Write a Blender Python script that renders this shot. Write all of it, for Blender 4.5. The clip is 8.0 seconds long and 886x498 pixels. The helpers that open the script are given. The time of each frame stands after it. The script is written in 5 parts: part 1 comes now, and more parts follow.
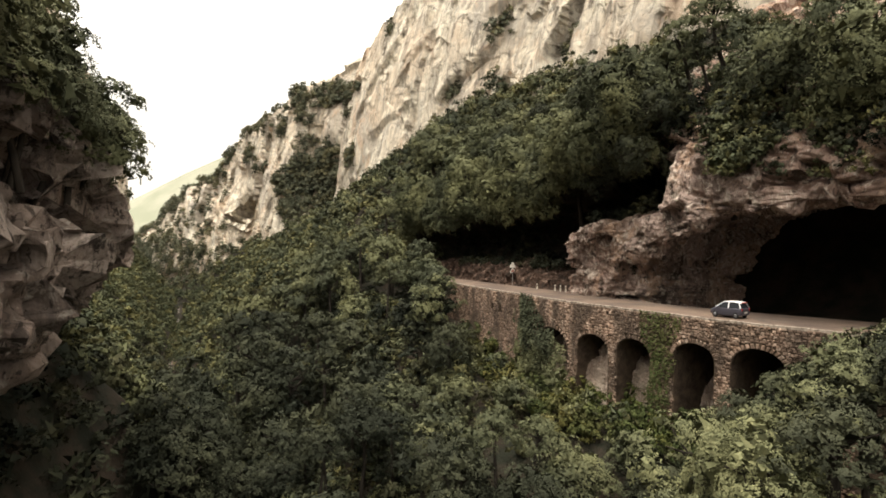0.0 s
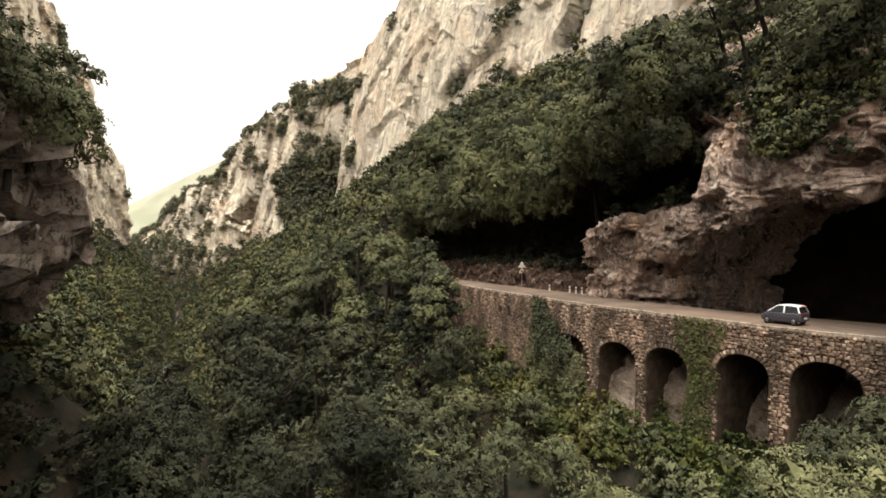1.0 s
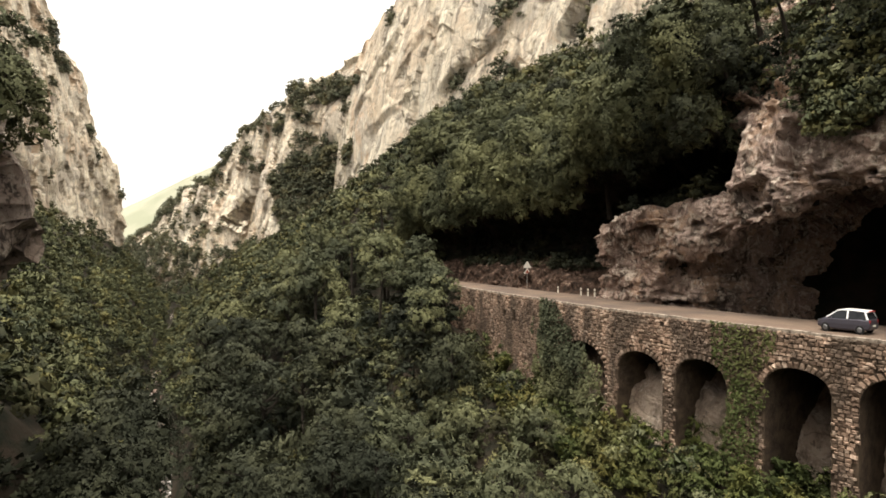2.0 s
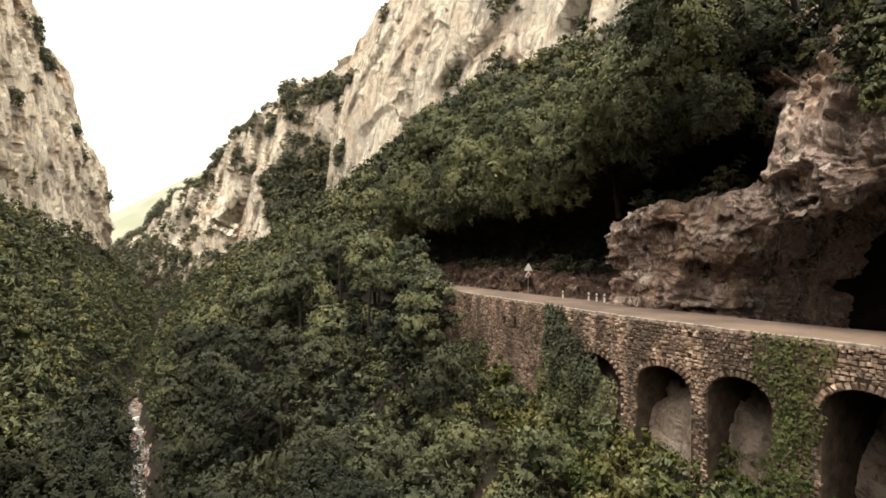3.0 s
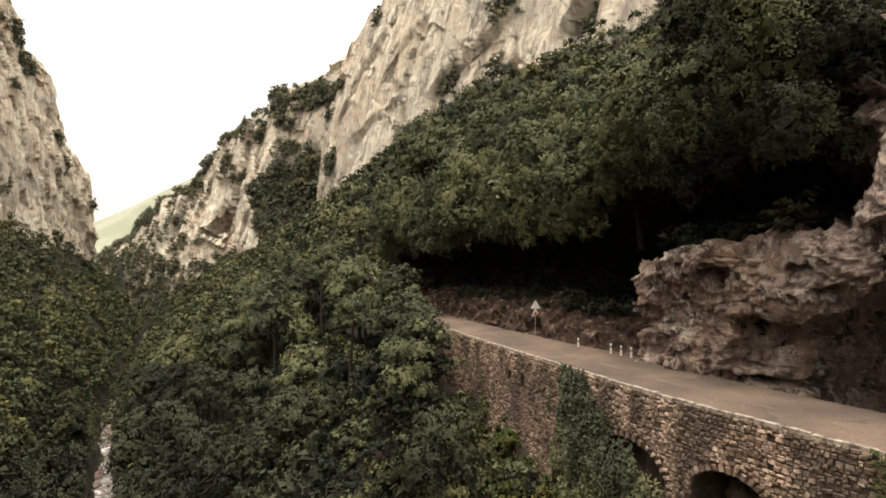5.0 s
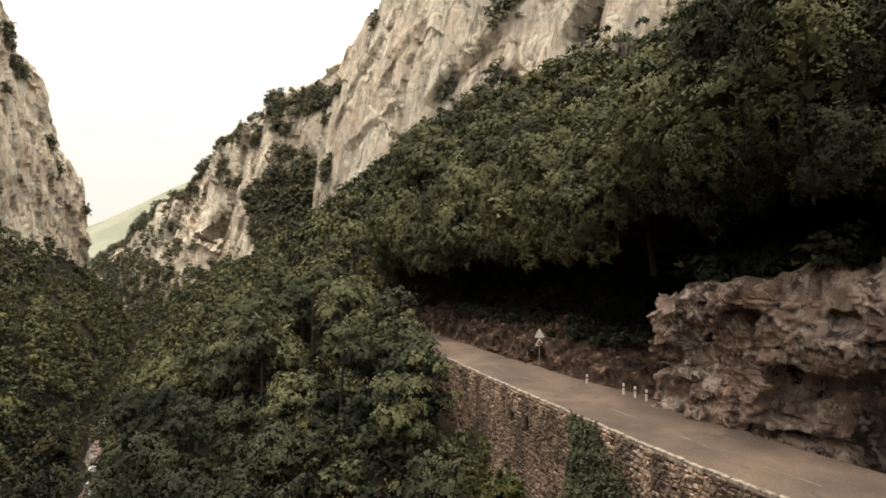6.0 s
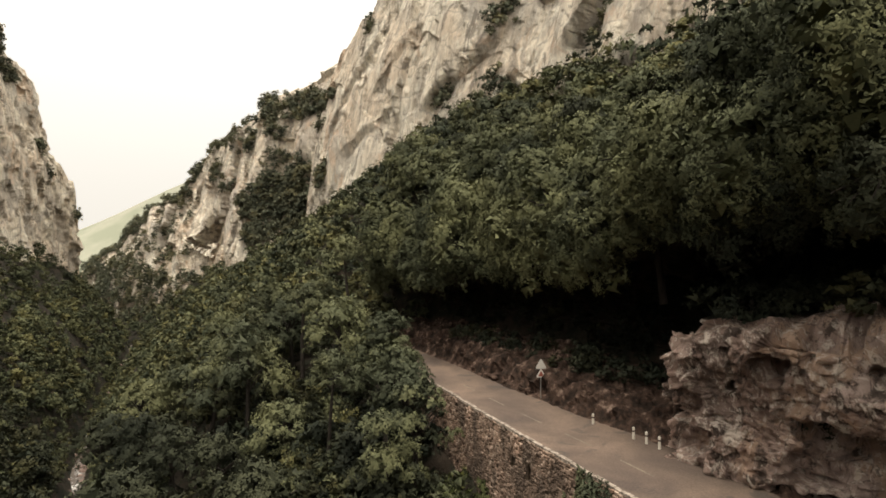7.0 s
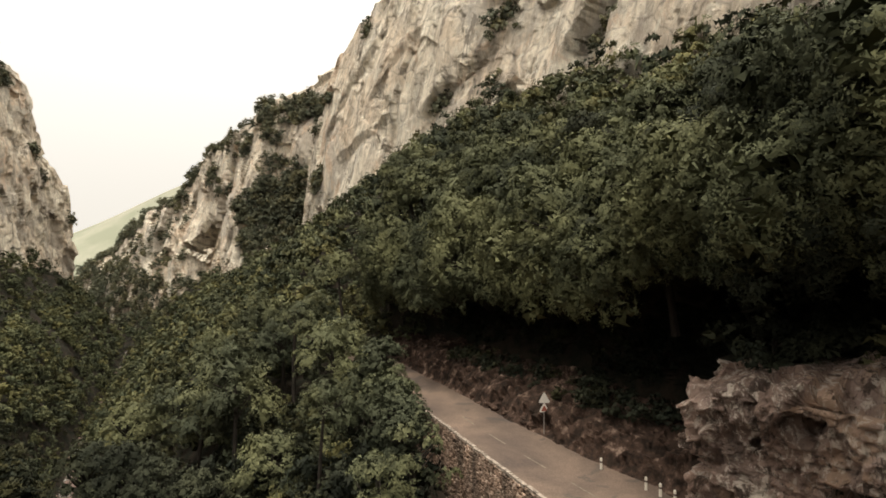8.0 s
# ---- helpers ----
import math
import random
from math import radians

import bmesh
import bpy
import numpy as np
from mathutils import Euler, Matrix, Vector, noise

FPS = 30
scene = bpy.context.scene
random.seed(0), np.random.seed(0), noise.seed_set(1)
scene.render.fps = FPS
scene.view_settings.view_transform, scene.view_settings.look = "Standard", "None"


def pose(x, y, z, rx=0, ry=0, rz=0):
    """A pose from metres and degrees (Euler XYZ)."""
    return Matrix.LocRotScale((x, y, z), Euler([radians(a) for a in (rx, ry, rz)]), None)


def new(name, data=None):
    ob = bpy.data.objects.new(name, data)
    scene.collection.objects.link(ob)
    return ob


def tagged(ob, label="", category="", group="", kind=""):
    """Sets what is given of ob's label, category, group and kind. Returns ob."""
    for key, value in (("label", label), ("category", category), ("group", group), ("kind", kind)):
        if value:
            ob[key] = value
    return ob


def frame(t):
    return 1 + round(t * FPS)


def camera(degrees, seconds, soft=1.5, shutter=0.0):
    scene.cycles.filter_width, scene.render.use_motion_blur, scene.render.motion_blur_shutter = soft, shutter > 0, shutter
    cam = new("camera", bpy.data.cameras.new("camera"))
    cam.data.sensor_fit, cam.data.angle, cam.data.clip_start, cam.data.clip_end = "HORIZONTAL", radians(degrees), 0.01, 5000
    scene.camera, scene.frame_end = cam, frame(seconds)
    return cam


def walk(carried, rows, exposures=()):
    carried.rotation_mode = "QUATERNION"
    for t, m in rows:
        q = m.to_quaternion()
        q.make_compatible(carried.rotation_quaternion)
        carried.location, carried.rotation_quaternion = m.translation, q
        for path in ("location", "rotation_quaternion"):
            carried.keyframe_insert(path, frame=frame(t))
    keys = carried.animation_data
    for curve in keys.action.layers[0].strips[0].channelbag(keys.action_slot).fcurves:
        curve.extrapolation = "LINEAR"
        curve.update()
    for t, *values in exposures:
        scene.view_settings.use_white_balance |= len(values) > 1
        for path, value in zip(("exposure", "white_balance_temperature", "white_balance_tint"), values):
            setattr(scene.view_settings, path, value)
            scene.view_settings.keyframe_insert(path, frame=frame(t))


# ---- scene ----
cam = camera(80.1, 8.0, 1.7)
METRES, EYE, TILT, LEAN, TURN = 39.9, 5.985, 0.0, 0.0, 0.0
ROWS = [
    (0.0, 0.0, 0.0, 0.0, 0.0, 0.0, -0.0),
    (0.5, 0.0005, 0.0826, -0.0082, 0.32, 0.21, 0.0),
    (1.0, 0.0016, 0.1647, -0.016, 0.4, 0.3, -0.05),
    (1.5, 0.0028, 0.2389, -0.0222, 0.52, 0.41, -0.1),
    (3.0, 0.0082, 0.4538, -0.0374, -0.12, 1.06, -0.21),
    (3.5, 0.0102, 0.514, -0.0342, -0.35, 1.26, -0.24),
    (4.0, 0.0126, 0.576, -0.0125, -0.94, 1.4, -0.24),
    (4.5, 0.0142, 0.6285, 0.0153, -0.54, 1.5, -0.26),
    (6.0, 0.0195, 0.7727, 0.1026, -0.7, 1.84, -0.29),
    (6.5, 0.0219, 0.8121, 0.1304, -0.94, 1.92, -0.29),
    (7.0, 0.0244, 0.8526, 0.161, -1.04, 1.94, -0.26),
    (7.5, 0.027, 0.8876, 0.1891, -0.92, 2.01, -0.26),
    (8.0, 0.0297, 0.9231, 0.2187, -1.15, 2.06, -0.26),
]
walk(cam, [(t, pose(0, 0, EYE, TILT, LEAN, TURN) @ pose(METRES * x, METRES * y, METRES * z, 90 + pitch, roll, yaw)) for t, x, y, z, yaw, pitch, roll in ROWS], [(0.0, -0.26), (1.5, -0.23), (3.0, -0.12), (3.5, -0.12), (4.5, -0.3), (6.0, -0.6), (8.0, -0.7)])

# ---- light ----
world = bpy.data.worlds.new("overcast_sky")
scene.world = world
world.use_nodes = True
wn, wl = world.node_tree.nodes, world.node_tree.links
bg = wn["Background"]
sky = wn.new("ShaderNodeTexSky")
sky.sky_type, sky.sun_disc = "NISHITA", False
SUN_UP, SUN_ROUND = radians(79), radians(-155)
sky.sun_elevation, sky.sun_rotation = SUN_UP, SUN_ROUND
sky.dust_density, sky.air_density = 4.0, 1.5
gain = wn.new("ShaderNodeVectorMath")
gain.operation = "SCALE"
gain.inputs["Scale"].default_value = 0.10
geo_dir = wn.new("ShaderNodeTexCoord")
split = wn.new("ShaderNodeSeparateXYZ")
up = wn.new("ShaderNodeMapRange")
up.inputs["From Min"].default_value, up.inputs["From Max"].default_value = 0.0, 1.0
up.inputs["To Min"].default_value, up.inputs["To Max"].default_value = 1.54, 6.5
steep = wn.new("ShaderNodeMath")
steep.operation, steep.use_clamp = "POWER", True
steep.inputs[1].default_value = 2.0
wl.new(geo_dir.outputs["Generated"], split.inputs[0])
wl.new(split.outputs["Z"], steep.inputs[0])
wl.new(steep.outputs[0], up.inputs["Value"])
veil = wn.new("ShaderNodeVectorMath")
veil.operation = "SCALE"
veil.inputs[0].default_value = (1.06, 1.0, 0.90)
wl.new(up.outputs["Result"], veil.inputs["Scale"])
cloud = wn.new("ShaderNodeMix")
cloud.data_type = "RGBA"
cloud.inputs["Factor"].default_value = 0.9
wl.new(sky.outputs["Color"], gain.inputs[0])
wl.new(gain.outputs["Vector"], cloud.inputs["A"])
wl.new(veil.outputs["Vector"], cloud.inputs["B"])
wl.new(cloud.outputs["Result"], bg.inputs["Color"])
bg.inputs["Strength"].default_value = 1.0

sun = new("sun", bpy.data.lights.new("sun", "SUN"))
sun.data.energy, sun.data.angle, sun.data.color = 5.0, radians(20), (1.0, 0.94, 0.84)
sun.rotation_euler = (radians(90) - SUN_UP, 0, radians(-25))
scene.view_settings.exposure = -0.3


# ---- small tools ----
def material(name, rough=0.9, metal=0.0):
    m = bpy.data.materials.new(name)
    m.use_nodes = True
    b = m.node_tree.nodes["Principled BSDF"]
    b.inputs["Roughness"].default_value, b.inputs["Metallic"].default_value = rough, metal
    b.inputs["Specular IOR Level"].default_value = 0.12
    return m


def node(m, kind, **values):
    n = m.node_tree.nodes.new(kind)
    for key, value in values.items():
        n.inputs[key.replace("_", " ")].default_value = value
    return n


def link(m, a, b):
    m.node_tree.links.new(a, b)


def bsdf(m):
    return m.node_tree.nodes["Principled BSDF"]


def noise_out(m, scale, detail=6.0, rough=0.6, stretch=(1, 1, 1), warp=0.0):
    """A noise over the world's metres, stretched."""
    geo = node(m, "ShaderNodeNewGeometry")
    mp = node(m, "ShaderNodeMapping")
    mp.inputs["Scale"].default_value = stretch
    link(m, geo.outputs["Position"], mp.inputs["Vector"])
    n = node(m, "ShaderNodeTexNoise", Scale=scale, Detail=detail, Roughness=rough, Distortion=warp)
    link(m, mp.outputs["Vector"], n.inputs["Vector"])
    return n.outputs["Fac"]


def ramp(m, fac, stops):
    r = node(m, "ShaderNodeValToRGB")
    e = r.color_ramp.elements
    while len(e) < len(stops):
        e.new(0.5)
    for el, (at, col) in zip(e, stops):
        el.position, el.color = at, (*col, 1)
    link(m, fac, r.inputs["Fac"])
    return r.outputs["Color"]


def blend(m, fac, a, b, how="MIX"):
    mx = node(m, "ShaderNodeMix")
    mx.data_type, mx.blend_type = "RGBA", how
    for at, v in (("Factor", fac), ("A", a), ("B", b)):
        if isinstance(v, (int, float)):
            mx.inputs[at].default_value = v
        elif isinstance(v, tuple):
            mx.inputs[at].default_value = (*v, 1)
        else:
            link(m, v, mx.inputs[at])
    return mx.outputs["Result"]


def bump(m, fac, strength=0.5, distance=0.1):
    b = node(m, "ShaderNodeBump", Strength=strength, Distance=distance)
    link(m, fac, b.inputs["Height"])
    link(m, b.outputs["Normal"], bsdf(m).inputs["Normal"])


def paint(m, colour):
    if isinstance(colour, tuple):
        bsdf(m).inputs["Base Color"].default_value = (*colour, 1)
    else:
        link(m, colour, bsdf(m).inputs["Base Color"])
    return m


def mesh(name, verts, faces, mats, smooth=False, index=None, normals=None):
    """A mesh object from arrays: faces all of one size."""
    v, f = np.asarray(verts, np.float32).reshape(-1, 3), np.asarray(faces, np.int32)
    me = bpy.data.meshes.new(name)
    k = f.shape[1]
    me.vertices.add(len(v))
    me.vertices.foreach_set("co", v.ravel())
    me.loops.add(f.size)
    me.loops.foreach_set("vertex_index", f.ravel())
    me.polygons.add(len(f))
    me.polygons.foreach_set("loop_start", np.arange(len(f), dtype=np.int32) * k)
    me.polygons.foreach_set("loop_total", np.full(len(f), k, np.int32))
    for m in mats if isinstance(mats, (list, tuple)) else [mats]:
        me.materials.append(m)
    if index is not None:
        me.polygons.foreach_set("material_index", np.asarray(index, np.int32))
    me.polygons.foreach_set("use_smooth", np.full(len(f), smooth))
    me.update(calc_edges=True)
    if normals is not None:
        me.polygons.foreach_set("use_smooth", np.full(len(f), True))
        me.normals_split_custom_set_from_vertices(np.asarray(normals, np.float32))
    return me


TABLE = np.random.RandomState(7).rand(4096).astype(np.float64)


def vnoise(p):
    """Value noise in 0..1 at points of shape (n, 3)."""
    i = np.floor(p).astype(np.int64)
    f = p - i
    f = f * f * f * (f * (f * 6 - 15) + 10)
    out = np.zeros(len(p))
    for dx in (0, 1):
        for dy in (0, 1):
            for dz in (0, 1):
                h = ((i[:, 0] + dx) * 73856093) ^ ((i[:, 1] + dy) * 19349663) ^ ((i[:, 2] + dz) * 83492791)
                h = (h ^ (h >> 13)) * 1274126177
                w = (f[:, 0] if dx else 1 - f[:, 0]) * (f[:, 1] if dy else 1 - f[:, 1]) * (f[:, 2] if dz else 1 - f[:, 2])
                out += w * TABLE[(h ^ (h >> 16)) & 4095]
    return out


def fbm(p, size, octaves=5, gain=0.5, ridged=False):
    """Fractal noise, about -1..1; size: metres of its largest features."""
    q, a, tot, norm = np.asarray(p, np.float64) / np.asarray(size), 1.0, 0.0, 0.0
    for k in range(octaves):
        n = vnoise(q * 2.03 ** k + 17.7 * k) * 2 - 1
        tot, norm, a = tot + a * ((1 - 2 * np.abs(n)) if ridged else n), norm + a, a * gain
    return tot / norm


def pits(p, size):
    """Hollows eaten into the rock: 0 on the face, to 1 in the hollows."""
    return np.clip((fbm(p, size, 3) - 0.12) / 0.12, 0, 1)


def facets(p, size, tilt=0.5):
    """Blocky relief: cells, each a plane of its own height and slope, with sharp steps between them; about -1..1."""
    q = np.asarray(p, np.float64) / np.asarray(size)
    q = q + 0.25 * np.stack([vnoise(q * 1.7 + o) for o in (3.1, 57.3, 91.7)], 1)
    i = np.floor(q).astype(np.int64)
    best, out = np.full(len(q), 1e9), np.zeros(len(q))
    for dx in (-1, 0, 1):
        for dy in (-1, 0, 1):
            for dz in (-1, 0, 1):
                c = i + np.array([dx, dy, dz])
                h = (c[:, 0] * 73856093) ^ (c[:, 1] * 19349663) ^ (c[:, 2] * 83492791)
                h = (h ^ (h >> 13)) * 1274126177
                r = [TABLE[(h ^ (h >> s)) & 4095] for s in (16, 5, 9, 11, 20, 23, 7)]
                w = q - (c + np.stack(r[:3], 1))
                d = (w * w).sum(1)
                val = r[3] * 2 - 1 + tilt * 2 * ((r[4] - 0.5) * w[:, 0] + (r[5] - 0.5) * w[:, 1] + (r[6] - 0.5) * w[:, 2])
                out, best = np.where(d < best, val, out), np.minimum(d, best)
    return out


# The gorge's own axes: u runs up the valley, v to its right-hand side.
AX, AY = np.array([-0.595, 0.803]), np.array([0.803, 0.595])


def xy(u, v):
    return u * AX[0] + v * AY[0], u * AX[1] + v * AY[1]


def uv(x, y):
    return x * AX[0] + y * AX[1], x * AY[0] + y * AY[1]


def grid_faces(n, m):
    a = np.arange(n * m).reshape(n, m)
    return np.stack([a[:-1, :-1].ravel(), a[1:, :-1].ravel(), a[1:, 1:].ravel(), a[:-1, 1:].ravel()], 1)


def grid_normals(P):
    du, dv = np.gradient(P, axis=0), np.gradient(P, axis=1)
    n = np.cross(du, dv)
    return n / (np.linalg.norm(n, axis=2, keepdims=True) + 1e-9)


def smooth_line(points, n):
    """n points along a polyline of any dimension, rounded at its corners (Catmull-Rom), even in length."""
    p = np.asarray(points, float)
    p = np.vstack([2 * p[0] - p[1], p, 2 * p[-1] - p[-2]])
    t = np.linspace(0, 1, 12, endpoint=False)[:, None]
    out = [0.5 * (2 * p[i] + (p[i + 1] - p[i - 1]) * t + (2 * p[i - 1] - 5 * p[i] + 4 * p[i + 1] - p[i + 2]) * t ** 2
                  + (3 * p[i] - p[i - 1] - 3 * p[i + 1] + p[i + 2]) * t ** 3) for i in range(1, len(p) - 2)]
    q = np.vstack(out + [p[-2:-1]])
    d = np.r_[0, np.cumsum(np.linalg.norm(np.diff(q, axis=0), axis=1))]
    at = np.linspace(0, d[-1], n)
    return np.stack([np.interp(at, d, q[:, k]) for k in range(q.shape[1])], 1)


def matched_line(points, weights, n):
    """n points along a rounded polyline, sharing them among its spans by the given weights."""
    p = np.asarray(points, float)
    p = np.vstack([2 * p[0] - p[1], p, 2 * p[-1] - p[-2]])
    at = np.interp(np.linspace(0, 1, n), np.r_[0, np.cumsum(weights)] / np.sum(weights), np.arange(len(weights) + 1))
    i = np.minimum(at.astype(int), len(weights) - 1)
    t = (at - i)[:, None]
    a, b, c, d = p[i], p[i + 1], p[i + 2], p[i + 3]
    m0, m1 = 0.35 * (c - a), 0.35 * (d - b)
    return (2 * t ** 3 - 3 * t ** 2 + 1) * b + (t ** 3 - 2 * t ** 2 + t) * m0 + (3 * t ** 2 - 2 * t ** 3) * c + (t ** 3 - t ** 2) * m1


def rock_sheet(name, sections, nu, nv, mat, waves, flip=False, carve=None, soft=False, dense=None):
    """A rock face lofted through upright sections, each a line of (u, v, z); waves: (metres into the rock, size per axis, octaves, ridged)."""
    lines = np.array([smooth_line(s, nv) for s in sections])
    P = np.stack([smooth_line(lines[:, j], nu) for j in range(nv)], 1)
    if dense is not None:
        # More rows and columns over the stretch (from u, to u, below z).
        S = np.array(sections, float)
        tall = np.median(np.linalg.norm(np.diff(S, axis=1), axis=2), axis=0)
        lines = np.array([matched_line(s, tall, 4 * nv) for s in S])
        P = np.stack([matched_line(lines[:, j], np.diff(S[:, 0, 0]), 4 * nu) for j in range(4 * nv)], 1)
        uc = P[..., 0].mean(1)
        wu = np.cumsum(1 + 3.5 * ((uc > dense[0]) & (uc < dense[1])))
        zc = P[(uc > dense[0]) & (uc < dense[1])][..., 2].mean(0)
        wz = np.cumsum(1 + 2.5 * (zc < dense[2]))
        iu = np.interp(np.linspace(wu[0], wu[-1], nu), wu, np.arange(len(wu))).round().astype(int)
        iz = np.interp(np.linspace(wz[0], wz[-1], nv), wz, np.arange(len(wz))).round().astype(int)
        P = P[iu][:, iz]
    x, y = xy(P[..., 0], P[..., 1])
    P = np.stack([x, y, P[..., 2]], 2)
    N, flat = grid_normals(P), P.reshape(-1, 3)
    if carve is not None:
        P = P + N * carve(P)[..., None] * (-1 if flip else 1)
        N, flat = grid_normals(P), P.reshape(-1, 3)
    for amp, size, octaves, ridged in waves:
        if not soft:
            N, flat = grid_normals(P), P.reshape(-1, 3)
        d = (facets(flat, size) if octaves == 0 else pits(flat, size) if octaves < 0 else fbm(flat, size, octaves, 0.55, ridged)).reshape(P.shape[:2])
        P = P + N * (d * amp)[..., None] * (-1 if flip else 1)
    ob = new(name, mesh(name, P, grid_faces(nu, nv), mat, False))
    return ob, P


# ---- materials ----
def limestone(name, pale, warm, dark, streak=0.5, grain=1.0, spots=()):
    m = material(name, 0.95)
    col = ramp(m, noise_out(m, 0.06, 6, 0.65), [(0.38, warm), (0.58, pale)])
    col = blend(m, ramp(m, noise_out(m, 0.28, 6, 0.65, (1, 1, 0.14), 0.4), [(0.46, (0, 0, 0)), (0.66, (streak,) * 3)]), col, dark)
    col = blend(m, ramp(m, noise_out(m, 0.55 * grain, 7, 0.7, (1, 1, 0.09), 0.2), [(0.50, (0, 0, 0)), (0.66, (0.8 * streak,) * 3)]), col, tuple(0.6 * c for c in warm))
    col = blend(m, ramp(m, noise_out(m, 0.9 * grain, 9, 0.75, (1, 1, 0.6)), [(0.34, (0.7,) * 3), (0.50, (0, 0, 0))]), col, tuple(0.4 * c for c in warm))
    geo = node(m, "ShaderNodeNewGeometry")
    bend = node(m, "ShaderNodeTexNoise", Scale=0.35 * grain, Detail=5.0)
    add = node(m, "ShaderNodeVectorMath")
    add.operation = "MULTIPLY_ADD"
    add.inputs[1].default_value = (3.0 / grain,) * 3
    link(m, geo.outputs["Position"], bend.inputs["Vector"])
    link(m, bend.outputs["Color"], add.inputs[0])
    link(m, geo.outputs["Position"], add.inputs[2])
    crack = node(m, "ShaderNodeTexVoronoi", Scale=0.16 * grain)
    crack.feature = "DISTANCE_TO_EDGE"
    link(m, add.outputs["Vector"], crack.inputs["Vector"])
    col = blend(m, ramp(m, crack.outputs["Distance"], [(0.0, (0.45,) * 3), (0.03, (0, 0, 0))]), col, tuple(0.5 * c for c in dark))
    for low, scale, tone, amount in spots:
        col = blend(m, ramp(m, noise_out(m, scale, 8, 0.7, (1, 1, 0.7), 0.6), [(low, (0, 0, 0)), (low + 0.045, (amount,) * 3)]), col, tone)
    paint(m, col)
    rough = node(m, "ShaderNodeMath")
    rough.operation = "MULTIPLY_ADD"
    rough.inputs[1].default_value = 0.12
    link(m, ramp(m, crack.outputs["Distance"], [(0.0, (0, 0, 0)), (0.12, (1, 1, 1))]), rough.inputs[0])
    link(m, noise_out(m, 1.0 * grain, 12, 0.82), rough.inputs[2])
    bump(m, rough.outputs["Value"], 1.0, 0.9 / grain)
    return m


M_CLIFF = limestone("pale_limestone", (0.83, 0.755, 0.615), (0.71, 0.585, 0.445), (0.23, 0.2, 0.172), 0.85, 0.6, ((0.53, 0.03, (0.45, 0.405, 0.345), 0.6), (0.56, 0.07, (0.60, 0.43, 0.30), 0.55), (0.57, 0.16, (0.17, 0.145, 0.12), 0.75), (0.57, 0.3, (0.80, 0.745, 0.62), 0.6)))
M_ROCK = limestone("weathered_limestone", (0.47, 0.355, 0.30), (0.38, 0.248, 0.19), (0.09, 0.067, 0.056), 0.75, 2.0, ((0.50, 0.16, (0.50, 0.34, 0.24), 0.75), (0.54, 0.45, (0.06, 0.045, 0.036), 0.85), (0.56, 0.8, (0.70, 0.60, 0.50), 0.75), (0.55, 1.8, (0.72, 0.62, 0.52), 0.6), (0.57, 2.6, (0.07, 0.05, 0.04), 0.7)))
# Grey limestone with scattered near-black and pale blotches.
M_CRAG = limestone("blotched_grey_limestone", (0.54, 0.45, 0.385), (0.36, 0.265, 0.215), (0.06, 0.05, 0.043), 0.8, 1.8, ((0.54, 0.4, (0.0255, 0.0213, 0.0179), 0.8), (0.56, 0.9, (0.52, 0.45, 0.38), 0.75), (0.57, 2.2, (0.0298, 0.0238, 0.0195), 0.75)))
M_UNDER = limestone("sheltered_limestone", (0.56, 0.45, 0.36), (0.44, 0.31, 0.23), (0.13, 0.10, 0.08), 0.9, 2.0, ((0.55, 0.8, (0.66, 0.55, 0.45), 0.7), (0.57, 1.6, (0.09, 0.07, 0.055), 0.6)))
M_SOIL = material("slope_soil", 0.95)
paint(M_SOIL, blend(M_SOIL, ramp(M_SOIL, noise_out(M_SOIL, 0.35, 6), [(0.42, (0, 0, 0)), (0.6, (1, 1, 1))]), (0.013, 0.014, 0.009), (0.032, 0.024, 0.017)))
bump(M_SOIL, noise_out(M_SOIL, 2.0, 8), 0.7, 0.3)


def foliage(name, a, b, c):
    m = material(name, 0.7)
    info = node(m, "ShaderNodeObjectInfo")
    geo = node(m, "ShaderNodeNewGeometry")
    col = blend(m, ramp(m, info.outputs["Random"], [(0.15, (0, 0, 0)), (0.85, (1, 1, 1))]), a, b)
    col = blend(m, ramp(m, noise_out(m, 0.10, 5, 0.6), [(0.46, (0, 0, 0)), (0.62, (0.9,) * 3)]), col, c)
    col = blend(m, ramp(m, noise_out(m, 0.13, 5, 0.6, (1, 1, 1), 0.5), [(0.36, (0.8,) * 3), (0.47, (0, 0, 0))]), col, tuple(0.55 * x for x in a))
    v = ramp(m, geo.outputs["Random Per Island"], [(0.0, (0.88, 0.9, 0.88)), (1.0, (1.12, 1.1, 1.05))])
    col = blend(m, 1.0, col, v, "MULTIPLY")
    fine = noise_out(m, 3.2, 5, 0.7)
    paint(m, blend(m, 1.0, col, ramp(m, fine, [(0.36, (0.8, 0.82, 0.8)), (0.52, (0.97, 0.97, 0.97)), (0.68, (1.16, 1.14, 1.1))]), "MULTIPLY"))
    bsdf(m).inputs["Specular IOR Level"].default_value = 0.06
    return m


TINTS = {}


def leaf_kind(name, a, b, c):
    """A leaf material with a yellower and a bluer neighbour for mixed woods."""
    m = foliage(name, a, b, c)
    dry = foliage("dry_" + name, *(tuple(x * k for x, k in zip(t, (1.14, 1.04, 0.88))) for t in (a, b, c)))
    cool = foliage("cool_" + name, *(tuple(x * k for x, k in zip(t, (0.72, 0.76, 0.80))) for t in (a, b, c)))
    TINTS[name] = [m, dry, cool]
    return m


